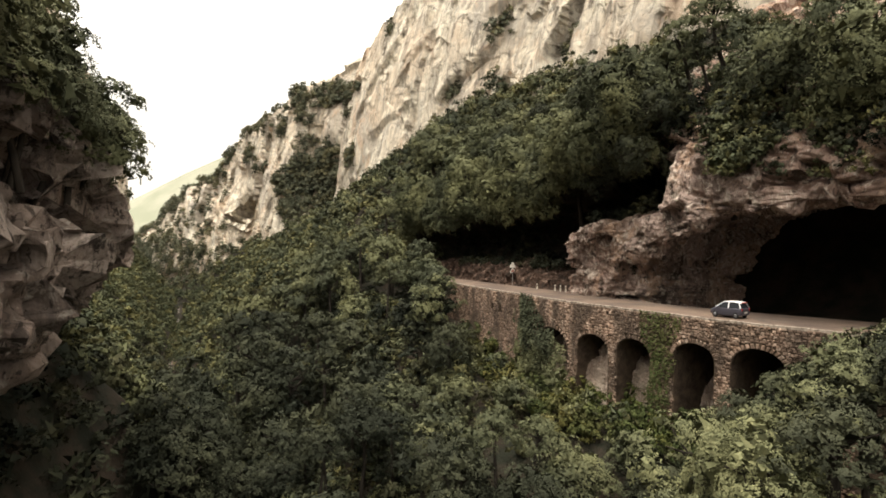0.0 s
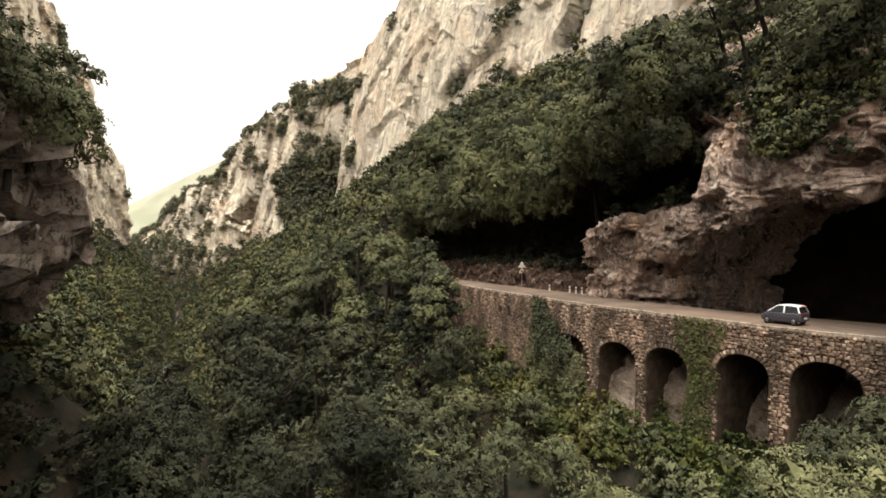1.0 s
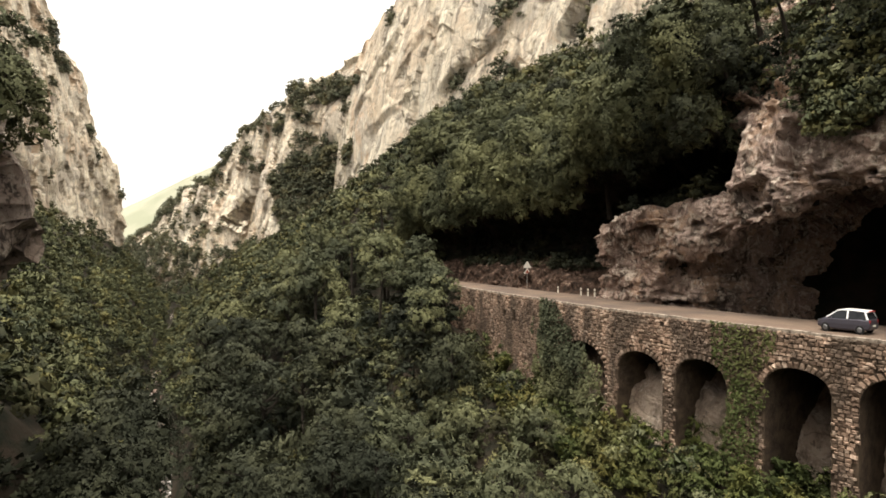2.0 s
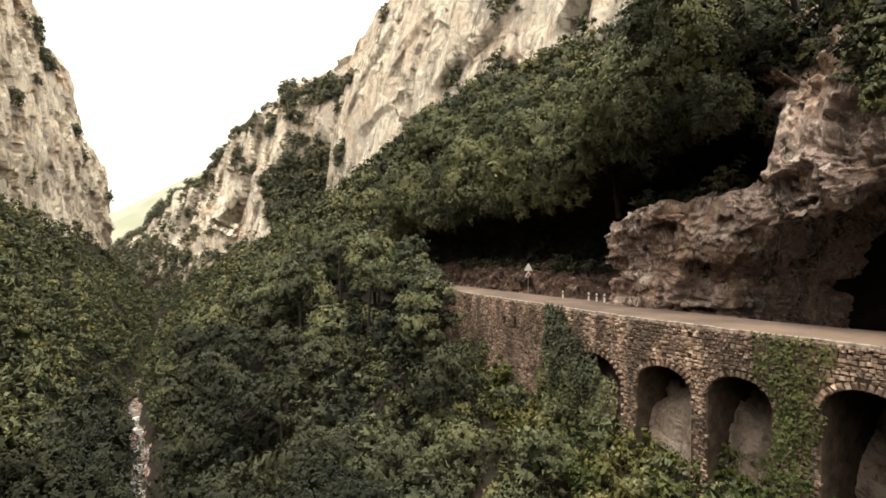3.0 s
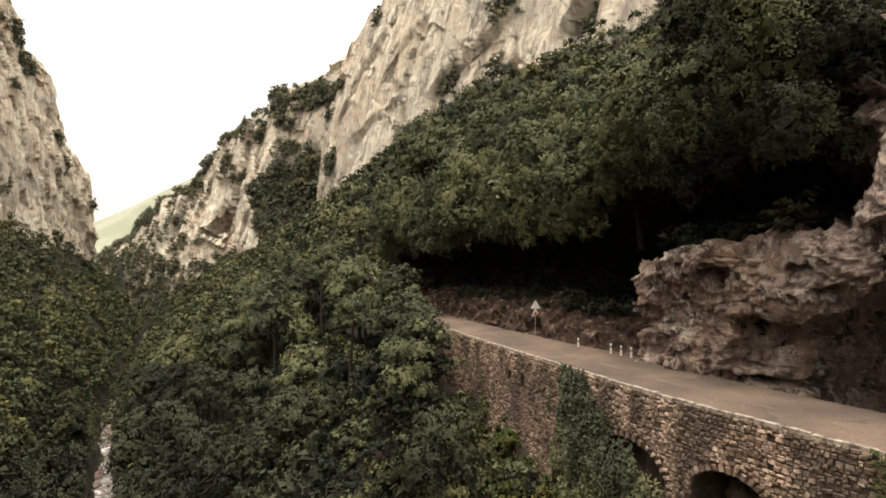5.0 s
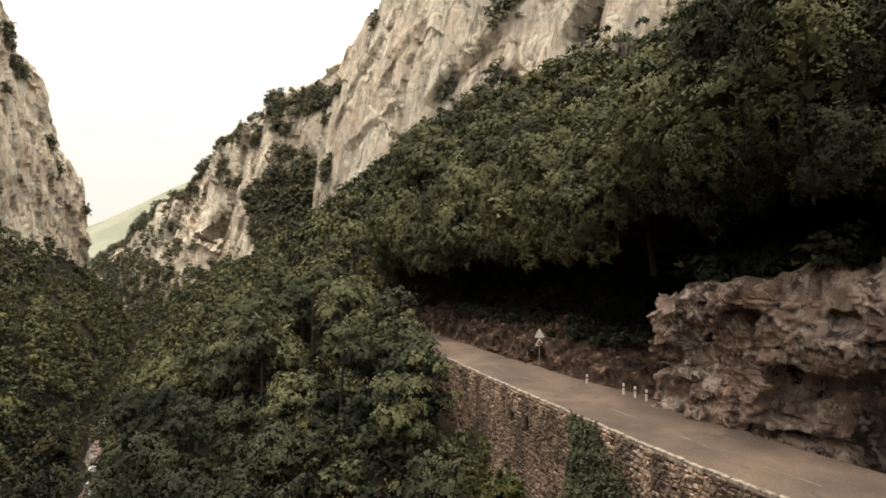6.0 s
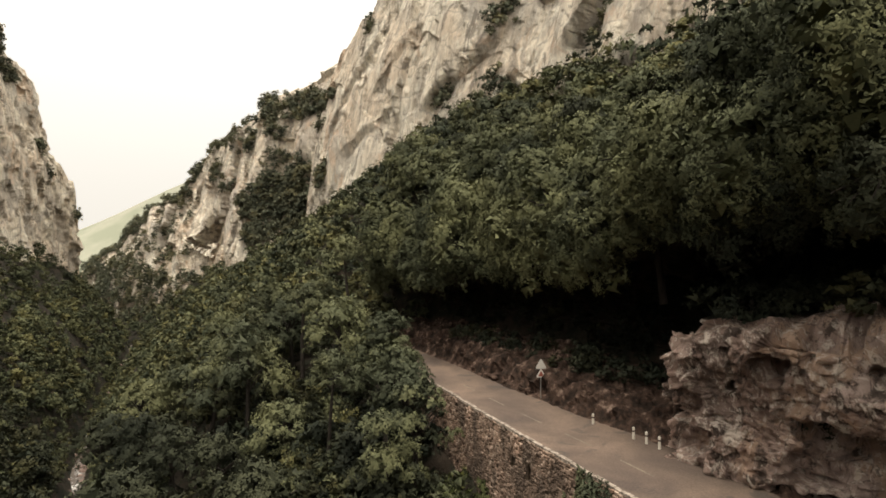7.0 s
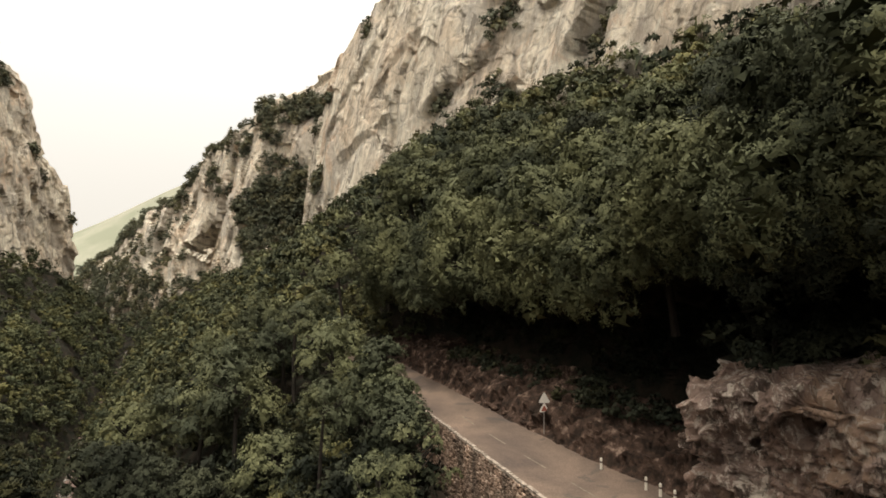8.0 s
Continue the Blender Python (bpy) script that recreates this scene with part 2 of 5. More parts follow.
M_LEAF = leaf_kind("broad_leaves", (0.050, 0.055, 0.035), (0.098, 0.103, 0.058), (0.155, 0.154, 0.079))
M_FARLEAF = leaf_kind("far_leaves", (0.062, 0.067, 0.040), (0.092, 0.097, 0.053), (0.130, 0.131, 0.066))
# Dark leaf green; low down and under lips it also stands in for shade.
M_DARKLEAF = leaf_kind("dark_and_shaded_leaves", (0.024, 0.027, 0.019), (0.036, 0.039, 0.026), (0.060, 0.062, 0.037))
# Shrub green for far rock, lightened and greyed to carry the air's haze.
M_HAZELEAF = leaf_kind("haze_paled_leaves", (0.096, 0.10, 0.07), (0.118, 0.12, 0.081), (0.145, 0.143, 0.095))
M_IVY = leaf_kind("ivy_leaves", (0.0603, 0.0728, 0.0269), (0.0724, 0.0842, 0.0306), (0.0964, 0.0918, 0.0383))
M_BARK = material("bark", 0.95)
paint(M_BARK, ramp(M_BARK, noise_out(M_BARK, 3.0, 5, 0.6, (1, 1, 0.2)), [(0.3, (0.018, 0.015, 0.012)), (0.7, (0.05, 0.041, 0.033))]))
M_ASPHALT = material("worn_asphalt", 0.85)
a_col = ramp(M_ASPHALT, noise_out(M_ASPHALT, 0.16, 7, 0.6, (1, 1, 1), 0.4), [(0.36, (0.085, 0.064, 0.053)), (0.52, (0.130, 0.095, 0.073)), (0.66, (0.172, 0.122, 0.092))])
a_patch = ramp(M_ASPHALT, noise_out(M_ASPHALT, 0.3, 5, 0.55, (1, 1, 1), 0.8), [(0.61, (0, 0, 0)), (0.63, (0.6,) * 3)])
a_col = blend(M_ASPHALT, a_patch, a_col, (0.07, 0.06, 0.052))
paint(M_ASPHALT, blend(M_ASPHALT, 1.0, a_col, ramp(M_ASPHALT, noise_out(M_ASPHALT, 9.0, 6, 0.7), [(0.35, (0.78,) * 3), (0.65, (1.16,) * 3)]), "MULTIPLY"))
bump(M_ASPHALT, noise_out(M_ASPHALT, 30, 3), 0.3, 0.02)
M_KERB = material("pale_kerb_stone", 0.9)
paint(M_KERB, ramp(M_KERB, noise_out(M_KERB, 2.5, 6, 0.7), [(0.38, (0.09, 0.07, 0.055)), (0.58, (0.34, 0.285, 0.23))]))
M_MASON = material("lime_mortar", 0.95)
paint(M_MASON, ramp(M_MASON, noise_out(M_MASON, 1.2, 6, 0.7), [(0.35, (0.036, 0.026, 0.019)), (0.65, (0.10, 0.072, 0.05))]))
bump(M_MASON, noise_out(M_MASON, 6, 6), 0.7, 0.1)


def stone_material(name, source):
    m = material(name, 0.92)
    if source == "object":
        r = node(m, "ShaderNodeObjectInfo").outputs["Random"]
    else:
        r = node(m, "ShaderNodeNewGeometry").outputs["Random Per Island"]
    col = ramp(m, r, [(0.0, (0.22, 0.142, 0.10)), (0.45, (0.385, 0.262, 0.19)), (0.8, (0.53, 0.372, 0.275)), (1.0, (0.66, 0.50, 0.385))])
    col = blend(m, ramp(m, noise_out(m, 0.45, 6, 0.65, (1, 1, 0.5)), [(0.42, (0.8,) * 3), (0.60, (0, 0, 0))]), col, (0.055, 0.045, 0.036))
    col = blend(m, ramp(m, noise_out(m, 0.13, 5, 0.6), [(0.46, (0, 0, 0)), (0.58, (0.6,) * 3)]), col, (0.085, 0.062, 0.048))
    paint(m, blend(m, 1.0, col, ramp(m, noise_out(m, 5.0, 5, 0.6), [(0.3, (0.6,) * 3), (0.7, (1.15,) * 3)]), "MULTIPLY"))
    bump(m, noise_out(m, 7, 6), 0.6, 0.06)
    return m


M_STONE = stone_material("rubble_stone", "object")
M_STONES = stone_material("rubble_stonework", "island")
M_WATER = material("white_water", 0.25)
paint(M_WATER, ramp(M_WATER, noise_out(M_WATER, 0.35, 6, 0.7, (1, 1, 1), 1.2), [(0.54, (0.10, 0.082, 0.068)), (0.67, (0.60, 0.58, 0.54))]))
# Distance haze is mixed into the hill's base colour.
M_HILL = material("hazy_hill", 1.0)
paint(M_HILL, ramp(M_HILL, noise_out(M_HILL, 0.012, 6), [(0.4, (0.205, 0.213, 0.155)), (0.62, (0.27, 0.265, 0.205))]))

# ---- ground: cross-sections of the gorge (u; then v, z from far left to far right) ----
SECTIONS = [
    (-150, (-260, 60), (-60, 30), (-30, 0), (-14, -34), (-4, -36), (18, -26), (44, -12), (66, -1), (84, 24), (100, 45), (280, 120)),
    (0, (-260, 60), (-60, 30), (-28, 0), (-8, -34), (6, -36), (22, -26), (43, -12), (70, -1), (84, 24), (98, 46), (280, 120)),
    (40, (-260, 70), (-50, 34), (-16, 4), (0, -34), (12, -37), (26, -26), (44, -12), (74, -1), (84, 24), (97, 46), (280, 120)),
    (68, (-260, 70), (-40, 34), (-6, 4), (12.5, -19), (19, -38), (30, -24), (47, -8), (76, -1), (86, 24), (98, 46), (280, 120)),
    (100, (-260, 70), (-50, 34), (-12, 2), (12, -21), (22, -39), (31, -25), (48, -6), (77, 1), (88, 24), (101, 45), (280, 120)),
    (150, (-260, 80), (-50, 38), (-5, 8), (18, -26), (28, -40), (40, -24), (56, -2), (72, 10), (86, 26), (104, 44), (280, 120)),
    (210, (-260, 90), (-50, 48), (-2, 14), (20, -14), (33, -40), (48, -22), (62, -6), (76, 6), (86, 14), (98, 22), (280, 110)),
    (300, (-260, 100), (-60, 70), (0, 26), (32, -10), (52, -38), (64, -24), (76, -12), (86, -2), (94, 6), (102, 14), (280, 100)),
    (380, (-260, 100), (-40, 70), (34, 10), (48, -6), (66, -34), (76, -24), (84, -14), (92, -4), (98, 4), (106, 12), (280, 90)),
    (520, (-260, 40), (-60, 20), (20, 4), (40, -8), (58, -30), (66, -22), (72, -12), (78, -4), (84, 4), (92, 10), (280, 60)),
    (900, (-600, 40), (-260, 20), (-60, 4), (20, -4), (50, -20), (90, -10), (140, 0), (200, 10), (280, 20), (360, 30), (700, 60)),
]
SU = np.array([s[0] for s in SECTIONS], float)
SV = np.array([[p[0] for p in s[1:]] for s in SECTIONS], float)
SZ = np.array([[p[1] for p in s[1:]] for s in SECTIONS], float)


def ground_height(u, v):
    """The bare ground's height at arrays u, v."""
    u, v = np.atleast_1d(u).astype(float), np.atleast_1d(v).astype(float)
    kv = np.stack([np.interp(u, SU, SV[:, k]) for k in range(SV.shape[1])], 1)
    kz = np.stack([np.interp(u, SU, SZ[:, k]) for k in range(SZ.shape[1])], 1)
    out = np.where(v <= kv[:, 0], kz[:, 0], kz[:, -1])
    for k in range(kv.shape[1] - 1):
        inside = (v >= kv[:, k]) & (v <= kv[:, k + 1])
        t = (v - kv[:, k]) / (kv[:, k + 1] - kv[:, k])
        out = np.where(inside, kz[:, k] + t * (kz[:, k + 1] - kz[:, k]), out)
    return out


# Road lines: outer edge (top of the retaining wall) and inner edge, from the overhang up the valley.
ROAD_Z = 0.3
OUTER = [(58, 8), (45, 22), (36, 30), (29.8, 36), (26, 40.3), (22.6, 45), (19, 51), (16.5, 55.5), (13.8, 60.8), (11.8, 65.7), (10.3, 69.5),
         (7.7, 76.2), (4.9, 83.5), (1.9, 91.7), (-1.8, 101), (-5.5, 110), (-10, 121), (-16, 134)]
outer = smooth_line(OUTER, 260)
tang = np.gradient(outer, axis=0)
tang /= np.linalg.norm(tang, axis=1, keepdims=True)
side = np.stack([tang[:, 1], -tang[:, 0]], 1)
along = np.r_[0, np.cumsum(np.linalg.norm(np.diff(outer, axis=0), axis=1))]


def road_at(d, off):
    """Place on the road d metres along its outer edge, off metres inwards."""
    d = np.asarray(d, float)
    o = np.stack([np.interp(d, along, outer[:, k]) for k in (0, 1)], -1)
    n = np.stack([np.interp(d, along, side[:, k]) for k in (0, 1)], -1)
    n = n / np.linalg.norm(n, axis=-1, keepdims=True)
    return o + n * np.asarray(off)[..., None]


def road_distance(x, y):
    p = np.stack([x, y], 1)
    best, off = np.full(len(p), 1e9), np.zeros(len(p))
    for o, n in zip(outer[::4], side[::4]):
        d = np.linalg.norm(p - o, axis=1)
        off = np.where(d < best, (p - o) @ n, off)
        best = np.minimum(best, d)
    return best, off


def inner_off(d):
    """Width of the road at d, from the wall to the foot of the bank."""
    return np.interp(d, [0, 45, 60, 70, 76, 82, 90, 100, 150], [9, 8.5, 7.2, 7.4, 8.1, 8.1, 7.2, 6.5, 6.5])


def surface_z(u, v):
    """The ground's height with its humps, cut for the road and kept low before the viaduct."""
    x, y = xy(u, v)
    z = ground_height(u, v)
    p = np.stack([x, y, z], 1)
    near_d, off = road_distance(x, y)
    z = z + fbm(p, 14, 5) * 2.2 + fbm(p, 60, 3) * 3
    z = np.where((near_d < 14) & (off > -0.5) & (off < 12), np.minimum(z, ROAD_Z - 0.6), z)
    foot = -10.6 + 0.3 * off + np.clip((u - 58) / 14, 0, 1) * 5 + np.clip((u - 75) / 20, 0, 1) * 4
    return np.where((near_d < 16) & (off <= -0.5), np.minimum(z, foot + fbm(p, 4, 3) * 0.8), z)


us = np.r_[np.linspace(-150, 20, 90), np.linspace(21.5, 180, 110), np.linspace(184, 540, 90), np.linspace(560, 3000, 40)]
vs = np.r_[np.linspace(-2500, -140, 16), np.linspace(-120, 0, 50), np.linspace(1.5, 110, 76), np.linspace(118, 280, 20), np.linspace(400, 3000, 14)]
U, V = np.meshgrid(us, vs, indexing="ij")
gx, gy = xy(U.ravel(), V.ravel())
gz = surface_z(U.ravel(), V.ravel())
ground = new("ground", mesh("ground", np.stack([gx, gy, gz], 1), grid_faces(len(us), len(vs)), M_SOIL, True))
tagged(ground, "dark soil and leaf litter slopes of a steep gorge", "ground", kind="structure")

# ---- rock faces ----
BLOCK, PIT = 0, -1
BROWS = [((150, 58), (116, 75), 3.0, 12), ((117, 60), (101, 46), 6.0, 12), ((98, 60), (84, 74), 6.0, 14), ((214, 62), (176, 98), 1.6, 9), ((178, 70), (150, 92), 1.6, 10), ((96, 86), (128, 84), 2.5, 12), ((196, 52), (160, 64), 1.8, 8)]


def brows(P):
    """Slanting brows across the cliff, undercut below."""
    u, z = P[..., 0] * AX[0] + P[..., 1] * AX[1], P[..., 2]
    out = np.zeros(P.shape[:2])
    for (u0, z0), (u1, z1), deep, fade in BROWS:
        k = (u - u0) / (u1 - u0)
        below = z0 + k * (z1 - z0) + 1.5 * fbm(P.reshape(-1, 3), 9, 3).reshape(k.shape) - z
        ends = np.clip(np.minimum(k, 1 - k) / 0.2, 0, 1)
        out = np.maximum(out, deep * ends * np.clip(below / 3.0, 0, 1) * np.exp(-np.maximum(below - 3.0, 0) / fade))
    return out


cliff, P_cliff = rock_sheet("cliff_right", [
    [(-60, 84, 20), (-60, 92, 44), (-60, 97, 80), (-60, 110, 150)],
    [(20, 86, 22), (20, 91, 46), (20, 98, 80), (20, 112, 150)],
    [(63, 90, 22), (63, 94, 48), (63, 102, 80), (63, 116, 140)],
    [(111, 98, 25), (111, 105, 55), (111, 111, 80), (111, 122, 135)],
    [(160, 96, 20), (160, 103, 50), (160, 108, 80), (160, 118, 118)],
    [(195, 95, 10), (195, 101, 40), (195, 108, 75), (195, 115, 106)],
    [(226, 98, 5), (227, 105, 30), (229, 112, 65), (230, 119, 93)],
    [(236, 108, 5), (236, 114, 30), (235, 120, 65), (234, 124, 92)],
    [(240, 150, 5), (240, 150, 30), (238, 150, 65), (236, 150, 94)],
], 360, 190, M_CLIFF, [(3.0, (34, 34, 70), 3, True), (1.0, (15, 15, 40), BLOCK, False), (0.4, (5, 5, 40), BLOCK, False), (0.6, (9, 9, 16), 4, False), (0.9, (7, 7, 16), PIT, False)], carve=brows)
tagged(cliff, "pale grey and ochre streaked limestone cliff above the woods", "cliff", kind="structure")

def niche(P):
    """A three-cornered hollow high in the ridge, with a deep crack along its foot."""
    u, z = P[..., 0] * AX[0] + P[..., 1] * AX[1], P[..., 2]
    foot = 23 + (u - 353) * 6 / 28
    inside = (u > 352) & (z > foot + 2) & (z < 45 - np.abs(u - 359) * 0.9)
    crack = (np.abs(z - foot) < 1.3) & (u > 350) & (u < 383)
    return np.where(crack, 9.0, np.where(inside, 13.0, 0.0))


ridge, P_ridge = rock_sheet("cliff_ridge", [
    [(222, 120, 6), (228, 126, 30), (234, 130, 56), (238, 130, 78), (241, 132, 103), (250, 160, 110)],
    [(244, 112, 6), (246, 118, 30), (248, 120, 54), (250, 117, 74), (254, 128, 104), (260, 160, 112)],
    [(258, 106, 5), (260, 112, 30), (261, 113, 54), (262, 113, 74), (266, 126, 104), (272, 160, 112)],
    [(272, 104, 4), (273, 114, 30), (274, 122, 52), (276, 124, 76), (280, 128, 105), (286, 150, 112)],
    [(288, 96, 3), (290, 100, 30), (292, 104, 56), (296, 110, 82), (300, 124, 104), (306, 150, 112)],
    [(325, 91, -22), (327, 101, 28), (330, 108, 54), (332, 114, 78), (336, 120, 101), (342, 150, 108)],
    [(350, 91, -24), (352, 104, 24), (354, 109, 46), (356, 112, 68), (358, 117, 95), (364, 146, 104)],
    [(386, 82, -26), (386, 92, 22), (388, 99, 44), (389, 105, 66), (390, 110, 86), (394, 140, 96)],
    [(440, 70, -34), (440, 79, 12), (440, 85, 32), (440, 90, 50), (440, 95, 60), (444, 130, 68)],
    [(504, 56, -36), (504, 66, 8), (504, 72, 24), (504, 78, 37), (504, 83, 43), (508, 120, 46)],
    [(570, 36, -36), (570, 46, -4), (570, 54, 4), (570, 60, 10), (570, 66, 12), (574, 100, 15)],
], 320, 160, M_CLIFF, [(4.0, (40, 40, 60), 3, True), (3.0, (16, 16, 28), BLOCK, False), (1.2, (7, 7, 22), BLOCK, False), (1.2, (8, 8, 9), 4, False)], carve=niche)
tagged(ridge, "distant stepped limestone ridge with wooded ledges", "cliff", kind="structure")

left_far, P_left = rock_sheet("cliff_left_far", [
    [(180, -46, 10), (180, -54, 50), (180, -62, 110), (180, -74, 180)],
    [(250, -4, 10), (250, -10, 50), (250, -18, 110), (250, -28, 170)],
    [(300, 8, 5), (300, 3, 45), (302, -3, 95), (304, -10, 142)],
    [(345, 24, 0), (346, 19, 40), (348, 13, 80), (348, 7, 124)],
    [(380, 36, -5), (381, 34, 20), (382, 31, 50), (381, 27, 80)],
    [(400, 44, -8), (401, 42, 14), (400, 39, 32), (397, 35, 52)],
    [(412, 30, -8), (412, 20, 14), (410, 10, 32), (406, 0, 52)],
], 280, 150, M_CLIFF, [(3.5, (26, 26, 60), 3, True), (1.8, (13, 13, 30), BLOCK, False), (0.6, (5, 5, 22), BLOCK, False), (0.9, (8, 8, 10), 4, False), (1.8, (7, 7, 9), PIT, False)], True)
tagged(left_far, "tall pale limestone cliff across the gorge", "cliff", kind="structure")

def hollows(P):
    """Deep rounded hollows under the crag's overhangs."""
    out = np.zeros(P.shape[:2])
    for x, y, z, r, deep in ((-35.5, 49.5, 0.5, 6.5, 6), (-28, 37, 11.5, 4.5, 4), (-24, 32, 10.5, 4.2, 4.5), (-30, 44, -1, 7, 7), (-22.5, 35, 5, 3, 3.5), (-31, 49, 6, 3, 3)):
        d = np.sqrt(((P - np.array([x, y, z])) ** 2).sum(-1)) / r
        out = np.maximum(out, deep * np.sqrt(np.clip(1 - d * d, 0, 1)))
    return out


left_near, P_crag = rock_sheet("cliff_left_near", [
    [(-40, -30, -36), (-40, -28, -14), (-40, -26, -4), (-40, -24, 4), (-40, -26, 14), (-40, -34, 24), (-40, -60, 34)],
    [(0, -18, -36), (0, -16, -14), (0, -14, -5), (0, -12, 3), (0, -13, 13), (0, -20, 22), (0, -50, 32)],
    [(30, -18, -36), (30, -17, -14), (31, -12, -5), (32, -2, 2), (32, -3, 12), (30, -9, 20), (26, -40, 30)],
    [(50, -14, -36), (50, -13, -14), (51, -9, -6), (53, 2.5, 1), (53, 1.5, 12), (49, -4, 19), (40, -36, 28)],
    [(60, -12.5, -36), (60, -12, -14), (61, -7.5, -5), (63, 4.8, 1), (63, 4, 12), (58, -2, 17), (46, -34, 26)],
    [(68, -18, -36), (68, -17, -14), (68, -12, -5), (70, 0, 1), (69, -2, 11), (64, -8, 16), (52, -36, 24)],
    [(74, -30, -36), (74, -28, -14), (74, -26, -5), (76, -24, 1), (74, -26, 10), (70, -30, 15), (60, -46, 22)],
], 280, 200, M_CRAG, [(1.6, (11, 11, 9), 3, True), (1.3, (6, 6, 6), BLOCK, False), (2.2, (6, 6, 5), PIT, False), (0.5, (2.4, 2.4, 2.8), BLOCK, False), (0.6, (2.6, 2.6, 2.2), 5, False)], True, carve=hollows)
tagged(left_near, "dark overhanging limestone crag hung with shrubs", "cliff", kind="structure")

overhang, P_over = rock_sheet("rock_overhang", [
    [(-60, 96, -3), (-60, 98, 2), (-60, 97, 9), (-60, 74, 14), (-60, 53, 11), (-60, 51, 13), (-60, 52, 18), (-60, 54, 20), (-60, 60, 26), (-60, 84, 42)],
    [(0, 96, -3), (0, 98, 2), (0, 97, 9), (0, 72, 14), (0, 50, 10.5), (0, 48, 12), (0, 49, 17), (0, 51, 19), (0, 57, 24), (0, 84, 42)],
    [(16, 95, -3), (16, 97, 2), (16, 96, 8.5), (16, 70, 13.5), (16, 50, 9.6), (16, 48, 11), (16, 49, 16), (16, 51, 18), (16, 56, 23), (16, 84, 42)],
    [(24, 91, -3), (24, 94, 1.5), (24, 93, 8), (24, 67, 13), (24, 51, 8.9), (24, 49.3, 10.2), (24, 50.5, 15), (24, 52, 18), (24, 56, 22), (24, 84, 42)],
    [(29, 86, -3), (29, 90, 1.2), (29, 89, 6), (29, 65, 11.5), (29, 52.3, 7.3), (29, 51, 8.6), (29, 51.7, 12), (29, 53, 16), (29, 57, 21), (29, 84, 42)],
    [(31, 79, -3), (31, 82, 1.1), (31, 81, 5), (31, 63.5, 10), (31, 53.6, 6.5), (31, 52.2, 7.8), (31, 52.3, 11), (31, 53.2, 14.5), (31, 56.5, 20.5), (31, 84, 42)],
    [(33, 72, -3), (33, 74, 1.0), (33, 73, 3.6), (33, 62, 7.6), (33, 54.9, 5.6), (33, 53.5, 7), (33, 53.4, 9.9), (32.8, 60, 13.2), (33, 56.6, 20.2), (33, 84, 42)],
    [(34.4, 63.5, -3), (34.4, 65, 1.0), (34.4, 65, 2.8), (34.4, 61, 5.4), (34.4, 55.4, 5.5), (34.4, 54, 6.9), (34.4, 53.9, 9.8), (34.4, 66, 13.0), (34.4, 57, 20.2), (34.4, 84, 42)],
    [(36, 58.0, -3), (36, 58.0, 1.0), (36, 58.6, 2.5), (36, 58.6, 4.2), (36, 55.6, 5.3), (36, 54.4, 6.7), (36, 54.5, 9.7), (36, 68, 13.0), (36, 58, 20.5), (36, 84, 42)],
    [(39.6, 56.2, -3), (39.6, 55.8, 1.2), (39.6, 55.9, 2.8), (39.6, 56.8, 4.2), (39.6, 55.6, 5.0), (39.6, 54.9, 6.7), (39.6, 55.3, 9.7), (39.6, 76, 12.2), (39.6, 59.5, 20), (39.6, 84, 42)],
    [(43.1, 56.4, -3), (43.1, 55.8, 1.2), (43.1, 55.6, 2.8), (43.1, 56.2, 4.4), (43.1, 55.9, 5.4), (43.1, 55.5, 6.6), (43.1, 55.9, 9.3), (43.1, 79, 11.6), (43.1, 61, 19.5), (43.1, 84, 41)],
    [(47.9, 57.4, -3), (47.9, 57.2, 1.2), (47.9, 57.1, 2.8), (47.9, 57.4, 4.4), (47.9, 57.1, 5.2), (48.0, 56.9, 6.6), (47.9, 57.4, 8.9), (47.0, 80, 11.2), (46.8, 62.5, 18.5), (46.8, 84, 40)],
    [(49.4, 70, -3), (49.4, 74, 1.5), (49.4, 74, 3), (49.4, 75, 5), (49.4, 75, 7), (49.4, 75, 9), (49.4, 75, 11), (49.4, 75, 13), (49.4, 64, 17.5), (50.4, 84, 40)],
    [(60, 76, -3), (60, 77, 1.5), (60, 77, 3), (60, 77, 5), (60, 77, 7), (60, 76, 9), (60, 74, 11.5), (60, 69, 13.5), (60, 69, 18), (60, 84, 38)],
    [(90, 79, -3), (90, 80, 1.5), (90, 80, 3), (90, 79, 5), (90, 79, 7), (90, 78, 9), (90, 75, 11.5), (90, 71, 13), (90, 74, 18), (90, 88, 36)],
    [(120, 84, -3), (120, 85, 1.5), (120, 85, 3), (120, 84, 5), (120, 82, 7), (120, 79, 9), (120, 75, 10), (120, 75, 12.5), (120, 80, 19), (120, 94, 34)],
], 480, 270, M_ROCK, [(0.35, (6, 6, 7), 3, True), (0.45, (4, 4, 3.4), BLOCK, False), (1.7, (3.2, 3.2, 2.0), PIT, False), (0.2, (1.4, 1.4, 1.2), BLOCK, False), (0.34, (2.2, 2.2, 2.0), 6, False), (0.2, (1.1, 1.1, 0.8), PIT, False), (0.11, (0.5, 0.5, 0.42), BLOCK, False), (0.12, (0.5, 0.5, 0.4), PIT, False)], soft=True, dense=(20, 51, 11))
# Slope soil; its near-black also darkens the hollow's walls in place of shade.
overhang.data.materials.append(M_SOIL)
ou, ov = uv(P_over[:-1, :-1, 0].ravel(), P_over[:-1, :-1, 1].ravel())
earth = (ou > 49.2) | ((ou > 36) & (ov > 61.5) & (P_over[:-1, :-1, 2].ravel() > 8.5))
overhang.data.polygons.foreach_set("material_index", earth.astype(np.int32))
